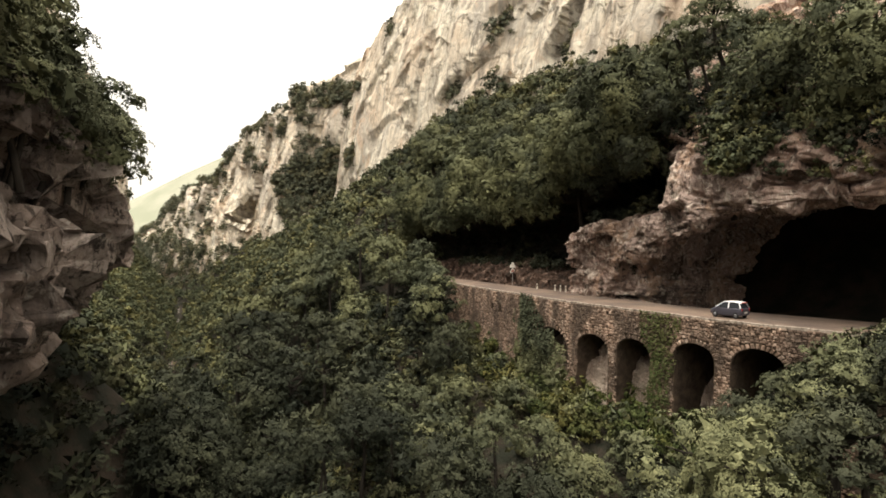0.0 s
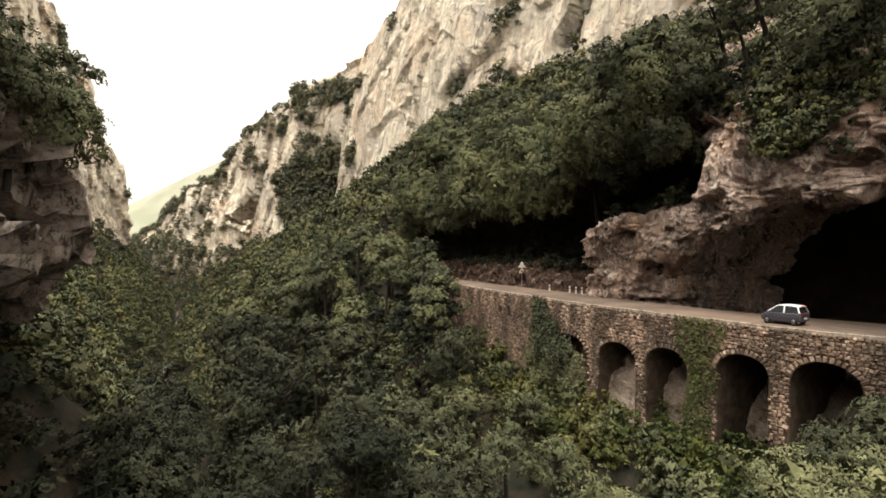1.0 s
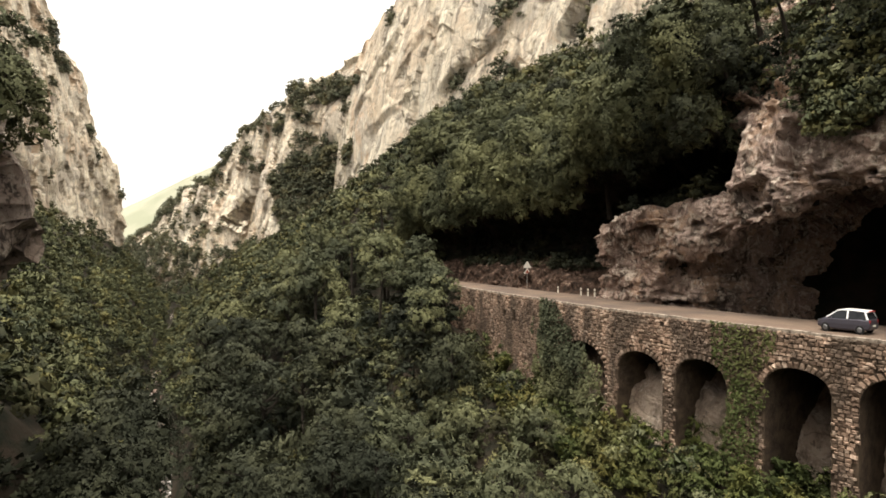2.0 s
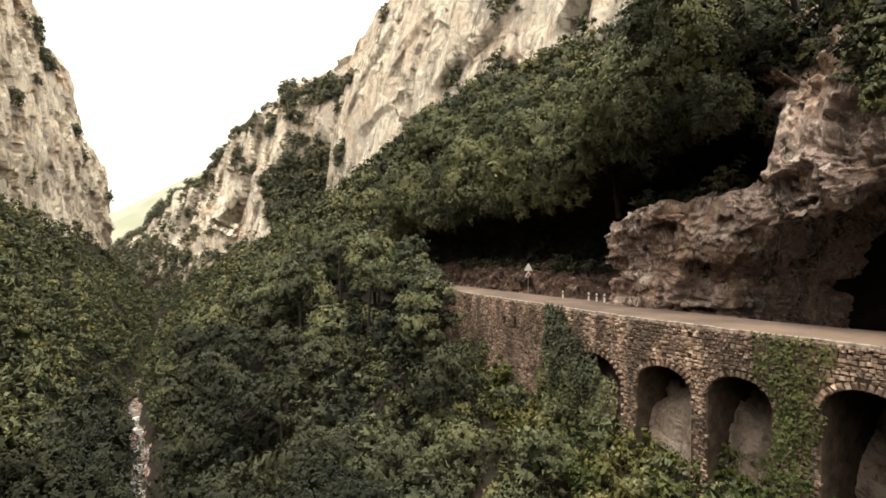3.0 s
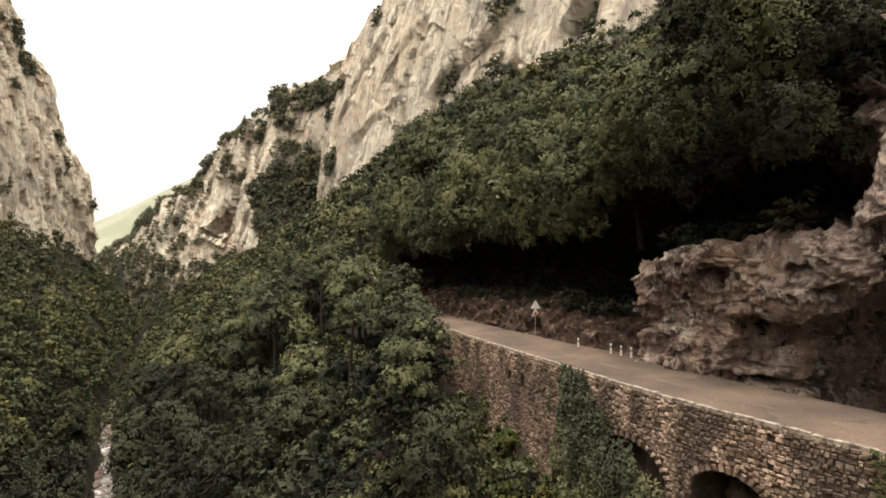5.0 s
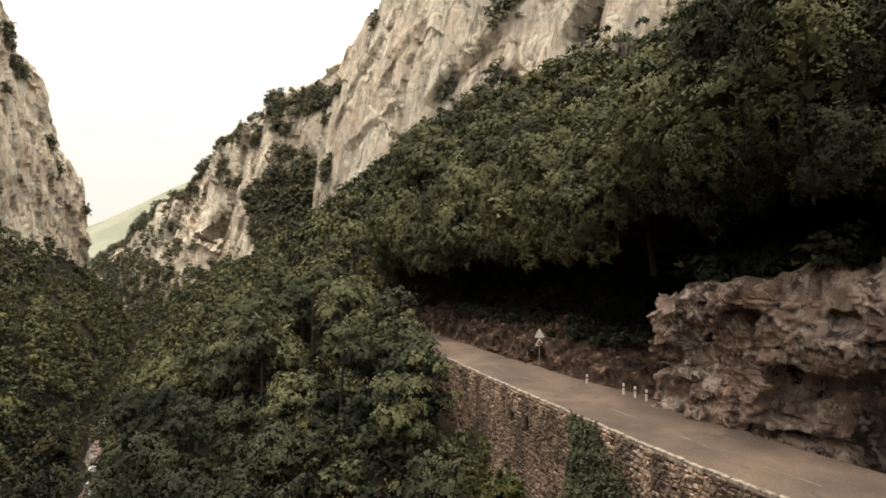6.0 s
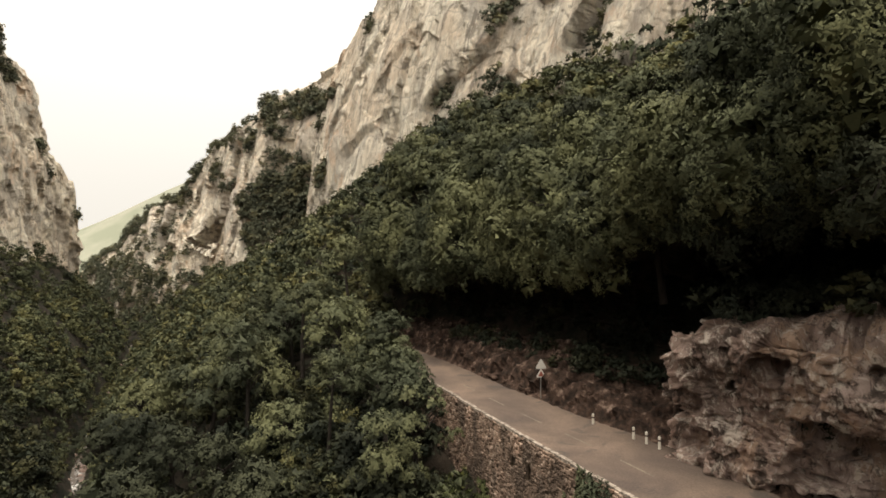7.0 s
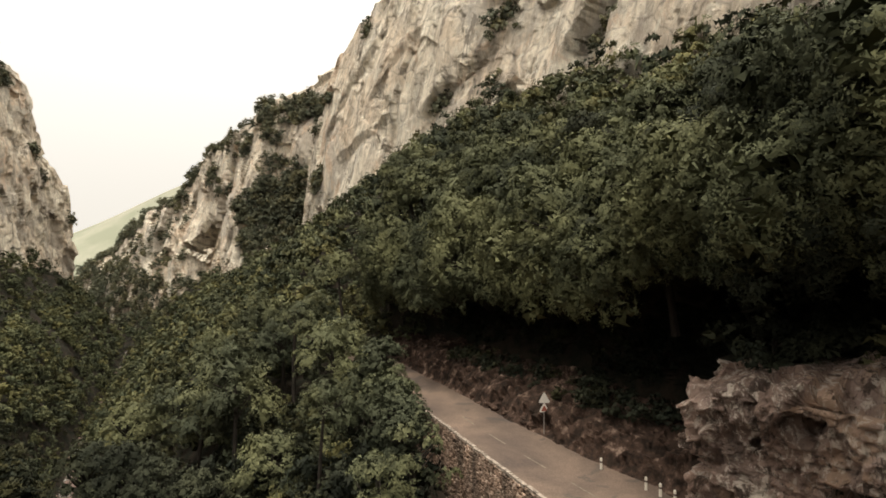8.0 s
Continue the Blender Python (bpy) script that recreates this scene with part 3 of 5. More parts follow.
tagged(overhang, "weathered limestone crag overhanging the road, with a deep dark hollow", "rock", kind="structure")

# ---- road ----
ds = np.linspace(0.0, along[-1], 240)
wide = inner_off(ds) + 0.4
R = np.stack([np.c_[road_at(ds, o), np.full(240, z)] for o, z in ((np.full(240, 0.30), ROAD_Z), (0.35 * wide, ROAD_Z + 0.03), (0.65 * wide, ROAD_Z + 0.03), (wide, ROAD_Z), (wide, ROAD_Z - 0.8))], 1)
road = new("road", mesh("road", R, grid_faces(240, 5), M_ASPHALT, False))
tagged(road, "narrow worn grey asphalt mountain road", "road", kind="structure")

# Rough rock and earth bank at the road's inner edge.
nb, mb = 330, 34
bd = np.linspace(70, along[-1], nb)
prof = smooth_line([(-0.1, -0.15), (0.5, 0.25), (1.1, 1.2), (2.0, 2.3), (4.0, 2.9), (9.5, 3.3)], mb)
B = np.zeros((nb, mb, 3))
for j in range(mb):
    B[:, j, :2] = road_at(bd, inner_off(bd) + prof[j, 0])
    B[:, j, 2] = ROAD_Z + prof[j, 1]
rise = np.interp(bd, [70, 75, 84, 100, along[-1]], [0.1, 0.5, 0.9, 1.1, 1.0])[:, None]
B[..., 2] = ROAD_Z + (B[..., 2] - ROAD_Z) * rise
flat = B.reshape(-1, 3)
lift = (facets(flat, (1.1, 1.1, 0.9)) * 0.35 + facets(flat, (2.6, 2.6, 2)) * 0.4 + fbm(flat, 3, 4) * 0.5).reshape(nb, mb)
B += grid_normals(B) * lift[..., None] * np.clip(prof[:, 0] / 1.0, 0, 1)[None, :, None]
M_BANK = material("earth_and_rubble", 0.95)
paint(M_BANK, ramp(M_BANK, noise_out(M_BANK, 0.9, 7, 0.7), [(0.42, (0.022, 0.015, 0.011)), (0.56, (0.065, 0.040, 0.029)), (0.66, (0.21, 0.15, 0.115))]))
bump(M_BANK, noise_out(M_BANK, 3.5, 8, 0.7), 0.8, 0.2)
bank = tagged(new("road_bank", mesh("road_bank", B, grid_faces(nb, mb), M_BANK)), "low red-brown bank of earth and rubble", "bank", kind="structure")

# ---- viaduct: spans along the road (from, to, crown height, springing height) ----
ARCHES = [(45.2, 49.35, -1.62, -3.3), (50.7, 54.45, -1.95, -3.2), (57.0, 61.0, -2.5, -3.95), (62.15, 66.75, -2.8, -4.45), (68.2, 74.6, -3.0, -5.4)]
FOOT = -13.0


def soffit(d):
    """Height under the arch at d, or None on solid wall."""
    for a, b, crown_z, spring in ARCHES:
        if a < d < b:
            k = (d - (a + b) / 2) / ((b - a) / 2)
            return spring + (crown_z - spring) * math.sqrt(max(0.0, 1 - k * k))
    return None


def wall_point(d, off, z):
    batter = 0.03 * (ROAD_Z - z)
    p = road_at(d, np.array(off - batter))
    return (float(p[0]), float(p[1]), float(z))


SLOTS = [(84.4, 84.85, -2.6, -1.5), (86.9, 87.25, -2.4, -1.6)]


def viaduct_core():
    verts, faces = [], []

    def quad(*pts):
        faces.append(tuple(range(len(verts), len(verts) + 4)))
        verts.extend(pts)
    cuts = sorted({*np.arange(20, 116, 0.8), *[c for a in ARCHES + SLOTS for c in a[:2]], *[a + (b - a) * k / 16 for a, b, _, _ in ARCHES for k in range(17)]})
    top_z = ROAD_Z - 0.02
    for a, b in zip(cuts[:-1], cuts[1:]):
        if b - a < 1e-6:
            continue
        mid = (a + b) / 2
        slot = [s for s in SLOTS if s[0] < mid < s[1]]
        if soffit(mid) is None:
            spans = [(FOOT, top_z)] if not slot else [(FOOT, slot[0][2]), (slot[0][3], top_z)]
            for lo, hi in spans:
                quad(wall_point(a, 0, lo), wall_point(a, 0, hi), wall_point(b, 0, hi), wall_point(b, 0, lo))
        else:
            arch = next(r for r in ARCHES if r[0] < mid < r[1])
            za = arch[3] if a <= arch[0] + 1e-6 else soffit(a)
            zb = arch[3] if b >= arch[1] - 1e-6 else soffit(b)
            quad(wall_point(a, 0, za), wall_point(a, 0, top_z), wall_point(b, 0, top_z), wall_point(b, 0, zb))
            for o in range(7):
                quad(wall_point(a, o * 1.4, za), wall_point(b, o * 1.4, zb), wall_point(b, o * 1.4 + 1.4, zb), wall_point(a, o * 1.4 + 1.4, za))
    for a, b, _, spring in ARCHES:
        for d in (a, b):
            for o in range(7):
                quad(wall_point(d, o * 1.4, FOOT), wall_point(d, o * 1.4, spring), wall_point(d, o * 1.4 + 1.4, spring), wall_point(d, o * 1.4 + 1.4, FOOT))
    for a, b, lo, hi in SLOTS:
        quad(wall_point(a, 0, lo), wall_point(a, 0, hi), wall_point(a, 1, hi), wall_point(a, 1, lo))
        quad(wall_point(b, 0, lo), wall_point(b, 0, hi), wall_point(b, 1, hi), wall_point(b, 1, lo))
        quad(wall_point(a, 0, lo), wall_point(b, 0, lo), wall_point(b, 1, lo), wall_point(a, 1, lo))
        quad(wall_point(a, 0, hi), wall_point(b, 0, hi), wall_point(b, 1, hi), wall_point(a, 1, hi))
        quad(wall_point(a, 1, lo), wall_point(a, 1, hi), wall_point(b, 1, hi), wall_point(b, 1, lo))
    return mesh("viaduct", verts, faces, M_MASON)


viaduct = tagged(new("viaduct", viaduct_core()), "rough stone viaduct with round arches carrying the road", "viaduct", kind="structure")

# Natural rock behind and between the arches.
nd, nz = 260, 90
dd, zz = np.meshgrid(np.linspace(36, 112, nd), np.linspace(-14, -1.2, nz), indexing="ij")
back_off = np.interp(zz, [-14, -9, -6.5, -4.8, -3.6, -1.2], [0.5, 0.8, 1.3, 3.2, 7.0, 7.6]) + np.interp(dd, [44, 47, 50, 55.5, 57, 61.5, 63], [1.0, 3.0, 5.0, 5.0, 1.6, 1.2, 0]) * np.interp(zz, [-11, -6, -3], [0.3, 0.8, 1])
K = np.zeros((nd, nz, 3))
for j in range(nz):
    K[:, j, :2] = road_at(dd[:, j], back_off[:, j])
K[..., 2] = zz
kf = K.reshape(-1, 3)
K -= grid_normals(K) * (facets(kf, (1.8, 1.8, 3.4)) * 0.4 + fbm(kf, (1.6, 1.6, 5.0), 5) * 0.8 + facets(kf, (0.6, 0.6, 0.9)) * 0.12).reshape(nd, nz)[..., None]
tagged(new("rock_under_road", mesh("rock_under_road", K, grid_faces(nd, nz), M_UNDER)), "bare limestone behind the arches", "rock", kind="structure")


# ---- trees ----
def leaf_tris(g, p, n, size, loose=0.42):
    """Pointed leaf sprays: one triangle each, facing roughly along n. Gives corners, faces and shading normals."""
    m = len(p)
    n = n / (np.linalg.norm(n, axis=1, keepdims=True) + 1e-9)
    w = n + g.normal(scale=loose, size=(m, 3))
    w /= np.linalg.norm(w, axis=1, keepdims=True)
    a = np.cross(w, g.normal(size=(m, 3)))
    a /= np.linalg.norm(a, axis=1, keepdims=True)
    b = np.cross(w, a)
    s = (size * g.uniform(0.6, 1.5, m))[:, None]
    v = np.stack([p - a * s * 0.7 + b * s * 0.42, p - a * s * 0.5 - b * s * 0.42, p + a * s - w * s * 0.25], 1)
    shade = 0.78 * n + 0.32 * w
    shade /= np.linalg.norm(shade, axis=1, keepdims=True)
    return v.reshape(-1, 3), np.arange(3 * m).reshape(m, 3), np.repeat(shade, 3, axis=0)


def dome(rings, segs):
    """Directions and faces of a cap that reaches a little below its waist."""
    dirs, faces = [], []
    for k in range(rings):
        e = -0.55 + (1.35 + 0.55) * k / rings
        for s in range(segs):
            w = 2 * math.pi * (s + 0.5 * (k % 2)) / segs
            dirs.append((math.cos(e) * math.cos(w), math.cos(e) * math.sin(w), math.sin(e)))
    dirs.append((0, 0, 1))
    for k in range(rings - 1):
        for s in range(segs):
            a, b = k * segs + s, k * segs + (s + 1) % segs
            faces += [(a, b, a + segs), (b, b + segs, a + segs)]
    faces += [((rings - 1) * segs + s, (rings - 1) * segs + (s + 1) % segs, rings * segs) for s in range(segs)]
    return np.array(dirs), np.array(faces)


def crown(seed, r, h, lobes, leaves, size, low=0.12, inner=19, per=26, bough=(0.2, 0.41)):
    """A crown on a stem at the origin: uneven boughs, each a rough core under many ragged sprays of leaves."""
    g = np.random.RandomState(seed)
    k = np.arange(lobes)
    turn = 2.39996 * k + g.uniform(-0.6, 0.6, lobes)
    rise = np.clip(1 - (k + 0.5) / lobes * 1.12 + g.uniform(-0.14, 0.14, lobes), -0.1, 1)
    flat = np.sqrt(np.clip(1 - rise * rise, 0.02, 1))
    rad = r * g.uniform(*bough, lobes)
    reach = g.uniform(0.62, 1.18, lobes)
    tall = h * (1 - low) * 0.72
    c = np.stack([(r - rad) * flat * np.cos(turn) * reach, (r - rad) * flat * np.sin(turn) * reach, h * low + 0.28 * h + (tall - rad) * rise * g.uniform(0.75, 1.1, lobes)], 1)
    # Inner foliage: broad ragged pieces that close each bough.
    jn = np.repeat(k, inner)
    dn = g.normal(size=(len(jn), 3))
    dn /= np.linalg.norm(dn, axis=1, keepdims=True)
    pn = c[jn] + dn * (rad[jn] * g.uniform(0.1, 0.62, len(jn)))[:, None] * np.array([1.1, 1.1, 0.65])
    vd, fd, qd = leaf_tris(g, pn, dn + np.array([0, 0, -0.15]), 0.34 * rad[jn], 0.7)
    # Sprays: each a ragged, drooping bunch of leaves that runs outwards from its bough.
    m = max(leaves // per, 2 * lobes)
    j = g.choice(lobes, m, p=rad ** 2 / (rad ** 2).sum())
    n = g.normal(size=(m, 3))
    n[:, 2] = np.abs(n[:, 2]) * 1.1 - 0.4
    n /= np.linalg.norm(n, axis=1, keepdims=True)
    mid = c[j] + n * (rad[j] * g.uniform(0.72, 1.06, m))[:, None] * np.array([1.08, 1.08, 0.75])
    out = c[j] - np.array([0, 0, h * 0.3])
    out /= np.linalg.norm(out, axis=1, keepdims=True) + 1e-9
    ax = 0.8 * n + 0.35 * out + np.array([0, 0, 0.6]) + g.normal(scale=0.22, size=(m, 3))
    ax /= np.linalg.norm(ax, axis=1, keepdims=True)
    e = n * np.array([1, 1, 0.3]) + 0.6 * out * np.array([1, 1, 0]) + g.normal(scale=0.5, size=(m, 3))
    e -= ax * (e * ax).sum(1, keepdims=True)
    e /= np.linalg.norm(e, axis=1, keepdims=True) + 1e-9
    f = np.cross(ax, e)
    wide_out = mid - np.array([0, 0, h * 0.3])
    wide_out /= np.linalg.norm(wide_out, axis=1, keepdims=True) + 1e-9
    wide = rad[j] * g.uniform(0.15, 0.34, m)
    i = np.repeat(np.arange(m), per)
    a, b = g.uniform(-1.3, 1.5, len(i)), g.normal(scale=0.42, size=len(i))
    b *= np.clip(1.3 - 0.45 * a, 0.25, 1.6)
    w = wide[i][:, None]
    p = mid[i] + w * (e[i] * a[:, None] + f[i] * b[:, None] + ax[i] * g.normal(scale=0.16, size=len(i))[:, None])
    p[:, 2] -= wide[i] * (0.16 * np.maximum(a, 0) ** 2 + 0.3 * b * b)
    nn = ax[i] * 0.6 + 0.36 * (e[i] * a[:, None] + f[i] * b[:, None]) + 0.6 * n[i] + 0.5 * wide_out[i]
    v, fl, ql = leaf_tris(g, p, nn, size)
    return np.vstack([vd, v]), np.vstack([fd, fl + len(vd)]), np.vstack([qd, ql])


def trunk_mesh(seed, h, r, root=5.0):
    g = np.random.RandomState(seed)
    V3, F4 = [], []

    def limb(a, b, ra, rb):
        base = len(V3)
        a, b = np.array(a), np.array(b)
        ax = (b - a) / np.linalg.norm(b - a)
        e = np.cross(ax, (1, 0.3, 0.1))
        e /= np.linalg.norm(e)
        f = np.cross(ax, e)
        for q, rr in ((a, ra), ((a + b) / 2 + g.normal(scale=0.12, size=3), (ra + rb) / 2), (b, rb)):
            for i in range(6):
                w = i * np.pi / 3
                V3.append(q + rr * (e * np.cos(w) + f * np.sin(w)))
        for ring in (0, 6):
            for i in range(6):
                j = (i + 1) % 6
                F4.append((base + ring + i, base + ring + j, base + ring + 6 + j, base + ring + 6 + i))
    top = np.array([g.normal(scale=0.2), g.normal(scale=0.2), h * 0.6])
    limb((0, 0, -root), top, 0.22, 0.12)
    for _ in range(7):
        w = g.uniform(0, 2 * np.pi)
        limb(top * g.uniform(0.5, 1), (r * 0.5 * np.cos(w), r * 0.5 * np.sin(w), h * g.uniform(0.55, 0.75)), 0.09, 0.03)
    return mesh("trunk", V3, F4, M_BARK, True)


KINDS = []
HEIGHTS = []
for k, (r, h, lb, lv) in enumerate([(3.3, 6.6, 17, 5400), (2.8, 5.8, 14, 4600), (4.0, 7.4, 22, 6600), (2.6, 7.0, 15, 4800), (3.5, 5.6, 19, 5600)]):
    v, f, q = crown(100 + k, r, h, lb, lv, 0.1, inner=20)
    v2, f2, q2 = crown(200 + k, r, h, lb + 3, lv, 0.098, low=0.02, inner=20)
    trunk, short = trunk_mesh(k, h, r), trunk_mesh(k, h, r, 0.8)
    KINDS.append((trunk, mesh("crown", v, f, M_LEAF, normals=q), mesh("crown", v, f, M_DARKLEAF, normals=q), mesh("crown", v2, f2, M_LEAF, normals=q2), mesh("crown", v2, f2, M_DARKLEAF, normals=q2), short))
    HEIGHTS.append(h)


def add_tree(kind, place, turn, scale, label, group, lean=0.0, dark=False):
    """A tree; lean: radians by which it hangs out over the gorge."""
    t = new("tree")
    tip = Matrix.Rotation(lean, 4, Vector((AX[0], AX[1], 0))).to_quaternion() if lean else Euler((0, 0, 0)).to_quaternion()
    q = tip @ Euler((random.uniform(-0.12, 0.12), random.uniform(-0.12, 0.12), turn)).to_quaternion()
    t.matrix_basis = Matrix.LocRotScale(Vector(place), q, Vector((scale, scale, scale * random.uniform(0.85, 1.15))))
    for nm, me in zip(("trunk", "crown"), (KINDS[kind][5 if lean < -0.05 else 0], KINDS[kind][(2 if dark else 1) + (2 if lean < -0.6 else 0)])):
        new(nm, me).parent = t
    return tagged(t, label, "tree", group)


def scatter(g, n, ur, vr, gap, ok):
    """Places at least gap apart within a stretch of the gorge that ok(u, v, x, y) admits."""
    out = []
    for _ in range(n * 14):
        if len(out) >= n:
            break
        u, v = g.uniform(*ur), g.uniform(*vr)
        x, y = xy(u, v)
        if all((x - a) ** 2 + (y - b) ** 2 > gap * gap for a, b in out) and ok(u, v, x, y):
            out.append((x, y))
    return out


def road_off(x, y):
    d, off = road_distance(np.array([x]), np.array([y]))
    return off[0] if d[0] < 14 else (99 if off[0] > 0 else -99)


def top_mound(u, v):
    return -13 + 0.8 * (v - 25) + 0.1 * (u - 85) - 4 * np.clip((70 - u) / 10, 0, 1) * (v < 45)


def top_above(u, v):
    near_z = np.interp(v, [50, 60, 71, 93, 106], [18.5, 25, 31.5, 44, 50])
    far_z = np.interp(v, [55, 60.5, 71, 86, 93, 104], [12, 18, 30.5, 43, 48, 54])
    k = np.clip((u - 42) / 14, 0, 1)
    return near_z * (1 - k) + far_z * k


def top_below(u, v):
    z = np.interp(v, [8, 31, 44], [-18, -9, -8.5])
    return z + np.interp(u, [4, 8, 12, 14, 20], [14.5, 13, 10, 8.5, 0]) * np.clip((v - 20) / 5, 0, 1)


g = np.random.RandomState(5)
GREEN = "leafy green broadleaf tree on the steep gorge slope"
for x, y in scatter(g, 52, (56, 118), (18, 62), 6.3, lambda u, v, x, y: road_off(x, y) < np.interp(u, [72, 80], [-6.0, -3.0]) and v > np.interp(u, SU, SV[:, 4]) + 5):
    u, v = uv(x, y)
    k, s = g.randint(5), g.uniform(1.05, 2.05) * np.interp(road_off(x, y), [-8, -3], [1, 0.7])
    # Low trees take the darker leaves, part of the gorge's shade in colour.
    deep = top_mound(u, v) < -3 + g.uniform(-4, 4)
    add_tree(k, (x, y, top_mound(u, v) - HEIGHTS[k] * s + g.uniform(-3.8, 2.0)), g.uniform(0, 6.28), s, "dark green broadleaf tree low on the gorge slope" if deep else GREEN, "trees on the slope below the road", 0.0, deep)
for x, y in scatter(g, 66, (-6, 112), (54, 84), 5.6, lambda u, v, x, y: v > np.interp(u, [0, 18, 28, 36, 48, 54, 62, 112], [55, 56, 57, 60, 64, 66, 70, 78])):
    u, v = uv(x, y)
    k, s = g.randint(5), g.uniform(1.0, 1.9)
    add_tree(k, (x, y, top_above(u, v) - HEIGHTS[k] * s + g.uniform(-3.0, 1.6)), g.uniform(0, 6.28), s, GREEN, "trees on the slope above the road", -g.uniform(0.1, 0.4), g.rand() < 0.4)
for u in np.r_[np.arange(-4, 112, 2.4), np.arange(36, 44, 1.6)]:
    lip_v = np.interp(u, [0, 18, 28, 35, 40, 48, 54, 62, 100, 112], [51, 52, 53.5, 56.5, 58, 61, 64, 68, 72, 75])
    lip_z = np.interp(u, [0, 18, 28, 35, 40, 48, 60, 100], [18, 18, 19, 20, 21, 18, 11.8, 10.2])
    bare = 22 < u < 35.5
    x, y = xy(u, lip_v + g.uniform(-0.5, 1.5) + 3.5 * bare)
    add_tree(g.randint(5), (x, y, lip_z + g.uniform(-0.5, 2.5) + 5 * bare), g.uniform(0, 6.28), g.uniform(1.1, 1.6) * (0.75 if bare else 1), "broadleaf tree leaning out from a rock lip over the road", "trees leaning over the road", -g.uniform(0.75, 1.1) * (0.4 if bare else 1))
for u in np.arange(51, 114, 1.9):
    v = np.interp(u, [40, 48, 54, 62, 100, 112], [58, 61, 64, 68, 72, 75]) + g.uniform(-0.5, 2.5)
    x, y = xy(u, v)
    add_tree(g.randint(5), (x, y, np.interp(u, [48, 60, 100], [19, 14, 12.5]) + g.uniform(0, 4.0)), g.uniform(0, 6.28), g.uniform(1.15, 1.6), GREEN, "trees on the slope above the road", -g.uniform(0.3, 0.7))
for u in np.arange(47, 114, 2.1):
    v = np.interp(u, [40, 48, 54, 62, 100, 112], [58, 61, 64, 68, 72, 75]) + g.uniform(1.5, 7)
    x, y = xy(u, v)
    k, s = g.randint(5), g.uniform(1.1, 1.7)
    add_tree(k, (x, y, top_above(u, v) - HEIGHTS[k] * s + g.uniform(-1.5, 1.0)), g.uniform(0, 6.28), s, GREEN, "trees on the slope above the road", -g.uniform(0.2, 0.5))
# Hollow trees wear the dark leaves, so the recess's shade is in their colour.
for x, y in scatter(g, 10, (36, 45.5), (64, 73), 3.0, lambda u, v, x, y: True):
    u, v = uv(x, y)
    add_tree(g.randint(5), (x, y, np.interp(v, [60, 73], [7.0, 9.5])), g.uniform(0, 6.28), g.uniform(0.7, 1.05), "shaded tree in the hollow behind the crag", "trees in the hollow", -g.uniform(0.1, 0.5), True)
for dd_ in np.arange(97, 116, 3.0):
    p = road_at(dd_, np.array(-4.2 + g.uniform(-0.8, 0.6)))
    k, s = g.randint(5), g.uniform(1.1, 1.5)
    add_tree(k, (p[0], p[1], np.interp(dd_, [97, 101, 116], [3.5, 5.5, 7.0]) - HEIGHTS[k] * s), g.uniform(0, 6.28), s, GREEN, "trees on the slope below the road")
for u in np.arange(57, 78, 2.3):
    v = np.interp(u, [57, 78], [10.5, 14.2]) + g.uniform(-1.2, 0.6)
    x, y = xy(u, v)
    k, s = g.randint(5), g.uniform(1.5, 2.0)
    add_tree(k, (x, y, np.interp(u, [57, 70, 78], [-10.5, -8, -9]) + g.uniform(-1.5, 0.5) - HEIGHTS[k] * s), g.uniform(0, 6.28), s, "dark green broadleaf tree above the river bank", "trees across the river", 0.0, True)
for x, y in scatter(g, 18, (3, 16), (23.5, 38), 2.7, lambda u, v, x, y: True):
    u, v = uv(x, y)
    k, s = g.randint(5), g.uniform(0.75, 1.15)
    add_tree(k, (x, y, top_below(u, v) - HEIGHTS[k] * s + g.uniform(-1.8, 0.3)), g.uniform(0, 6.28), s, "leafy green broadleaf tree below the viaduct", "trees below the viaduct", 0.0, g.rand() < 0.4)
for x, y in scatter(g, 44, (0, 62), (10, 45), 4.2, lambda u, v, x, y: road_off(x, y) < -2.6):
    u, v = uv(x, y)
    k, s = g.randint(5), g.uniform(0.8, 1.3) * (0.75 if road_off(x, y) > -5 else 1)
    add_tree(k, (x, y, top_below(u, v) - HEIGHTS[k] * s + g.uniform(-1.5, 0.4)), g.uniform(0, 6.28), s, "leafy green broadleaf tree below the viaduct", "trees below the viaduct", 0.0, v < 32)


def joined(name, places, seed, mat, label, leaf, per, size, category="woods"):
    """Many crowns as one mesh, at (x, y, z) of their feet; three tints of leaf, one to a crown."""
    g = np.random.RandomState(seed)
    vv, ff, qq, tint, base = [], [], [], [], 0
    shapes = [crown(seed * 100 + k, 1.0, 1.9, 5 + k % 3, int(per * 0.62), leaf * 0.64, low=0.05, per=9 if per < 300 else 14, bough=(0.32, 0.56)) for k in range(8)]
    for p in places:
        r, w = g.uniform(*size), g.uniform(0, 6.28)
        a, f, q = shapes[g.randint(8)]
        c, s, tall = np.cos(w) * r, np.sin(w) * r, r * g.uniform(0.8, 1.2)
        qq.append(np.stack([q[:, 0] * c - q[:, 1] * s, q[:, 0] * s + q[:, 1] * c, q[:, 2] * r], 1) / r)
        vv.append(np.stack([a[:, 0] * c - a[:, 1] * s, a[:, 0] * s + a[:, 1] * c, a[:, 2] * tall], 1) + p)
        ff.append(f + base)
        tint.append(np.full(len(f), g.choice(3, p=(0.5, 0.25, 0.25))))
        base += len(a)
    return tagged(new(name, mesh(name, np.vstack(vv), np.vstack(ff), TINTS[mat.name], index=np.concatenate(tint), normals=np.vstack(qq))), label, category, kind="stuff")


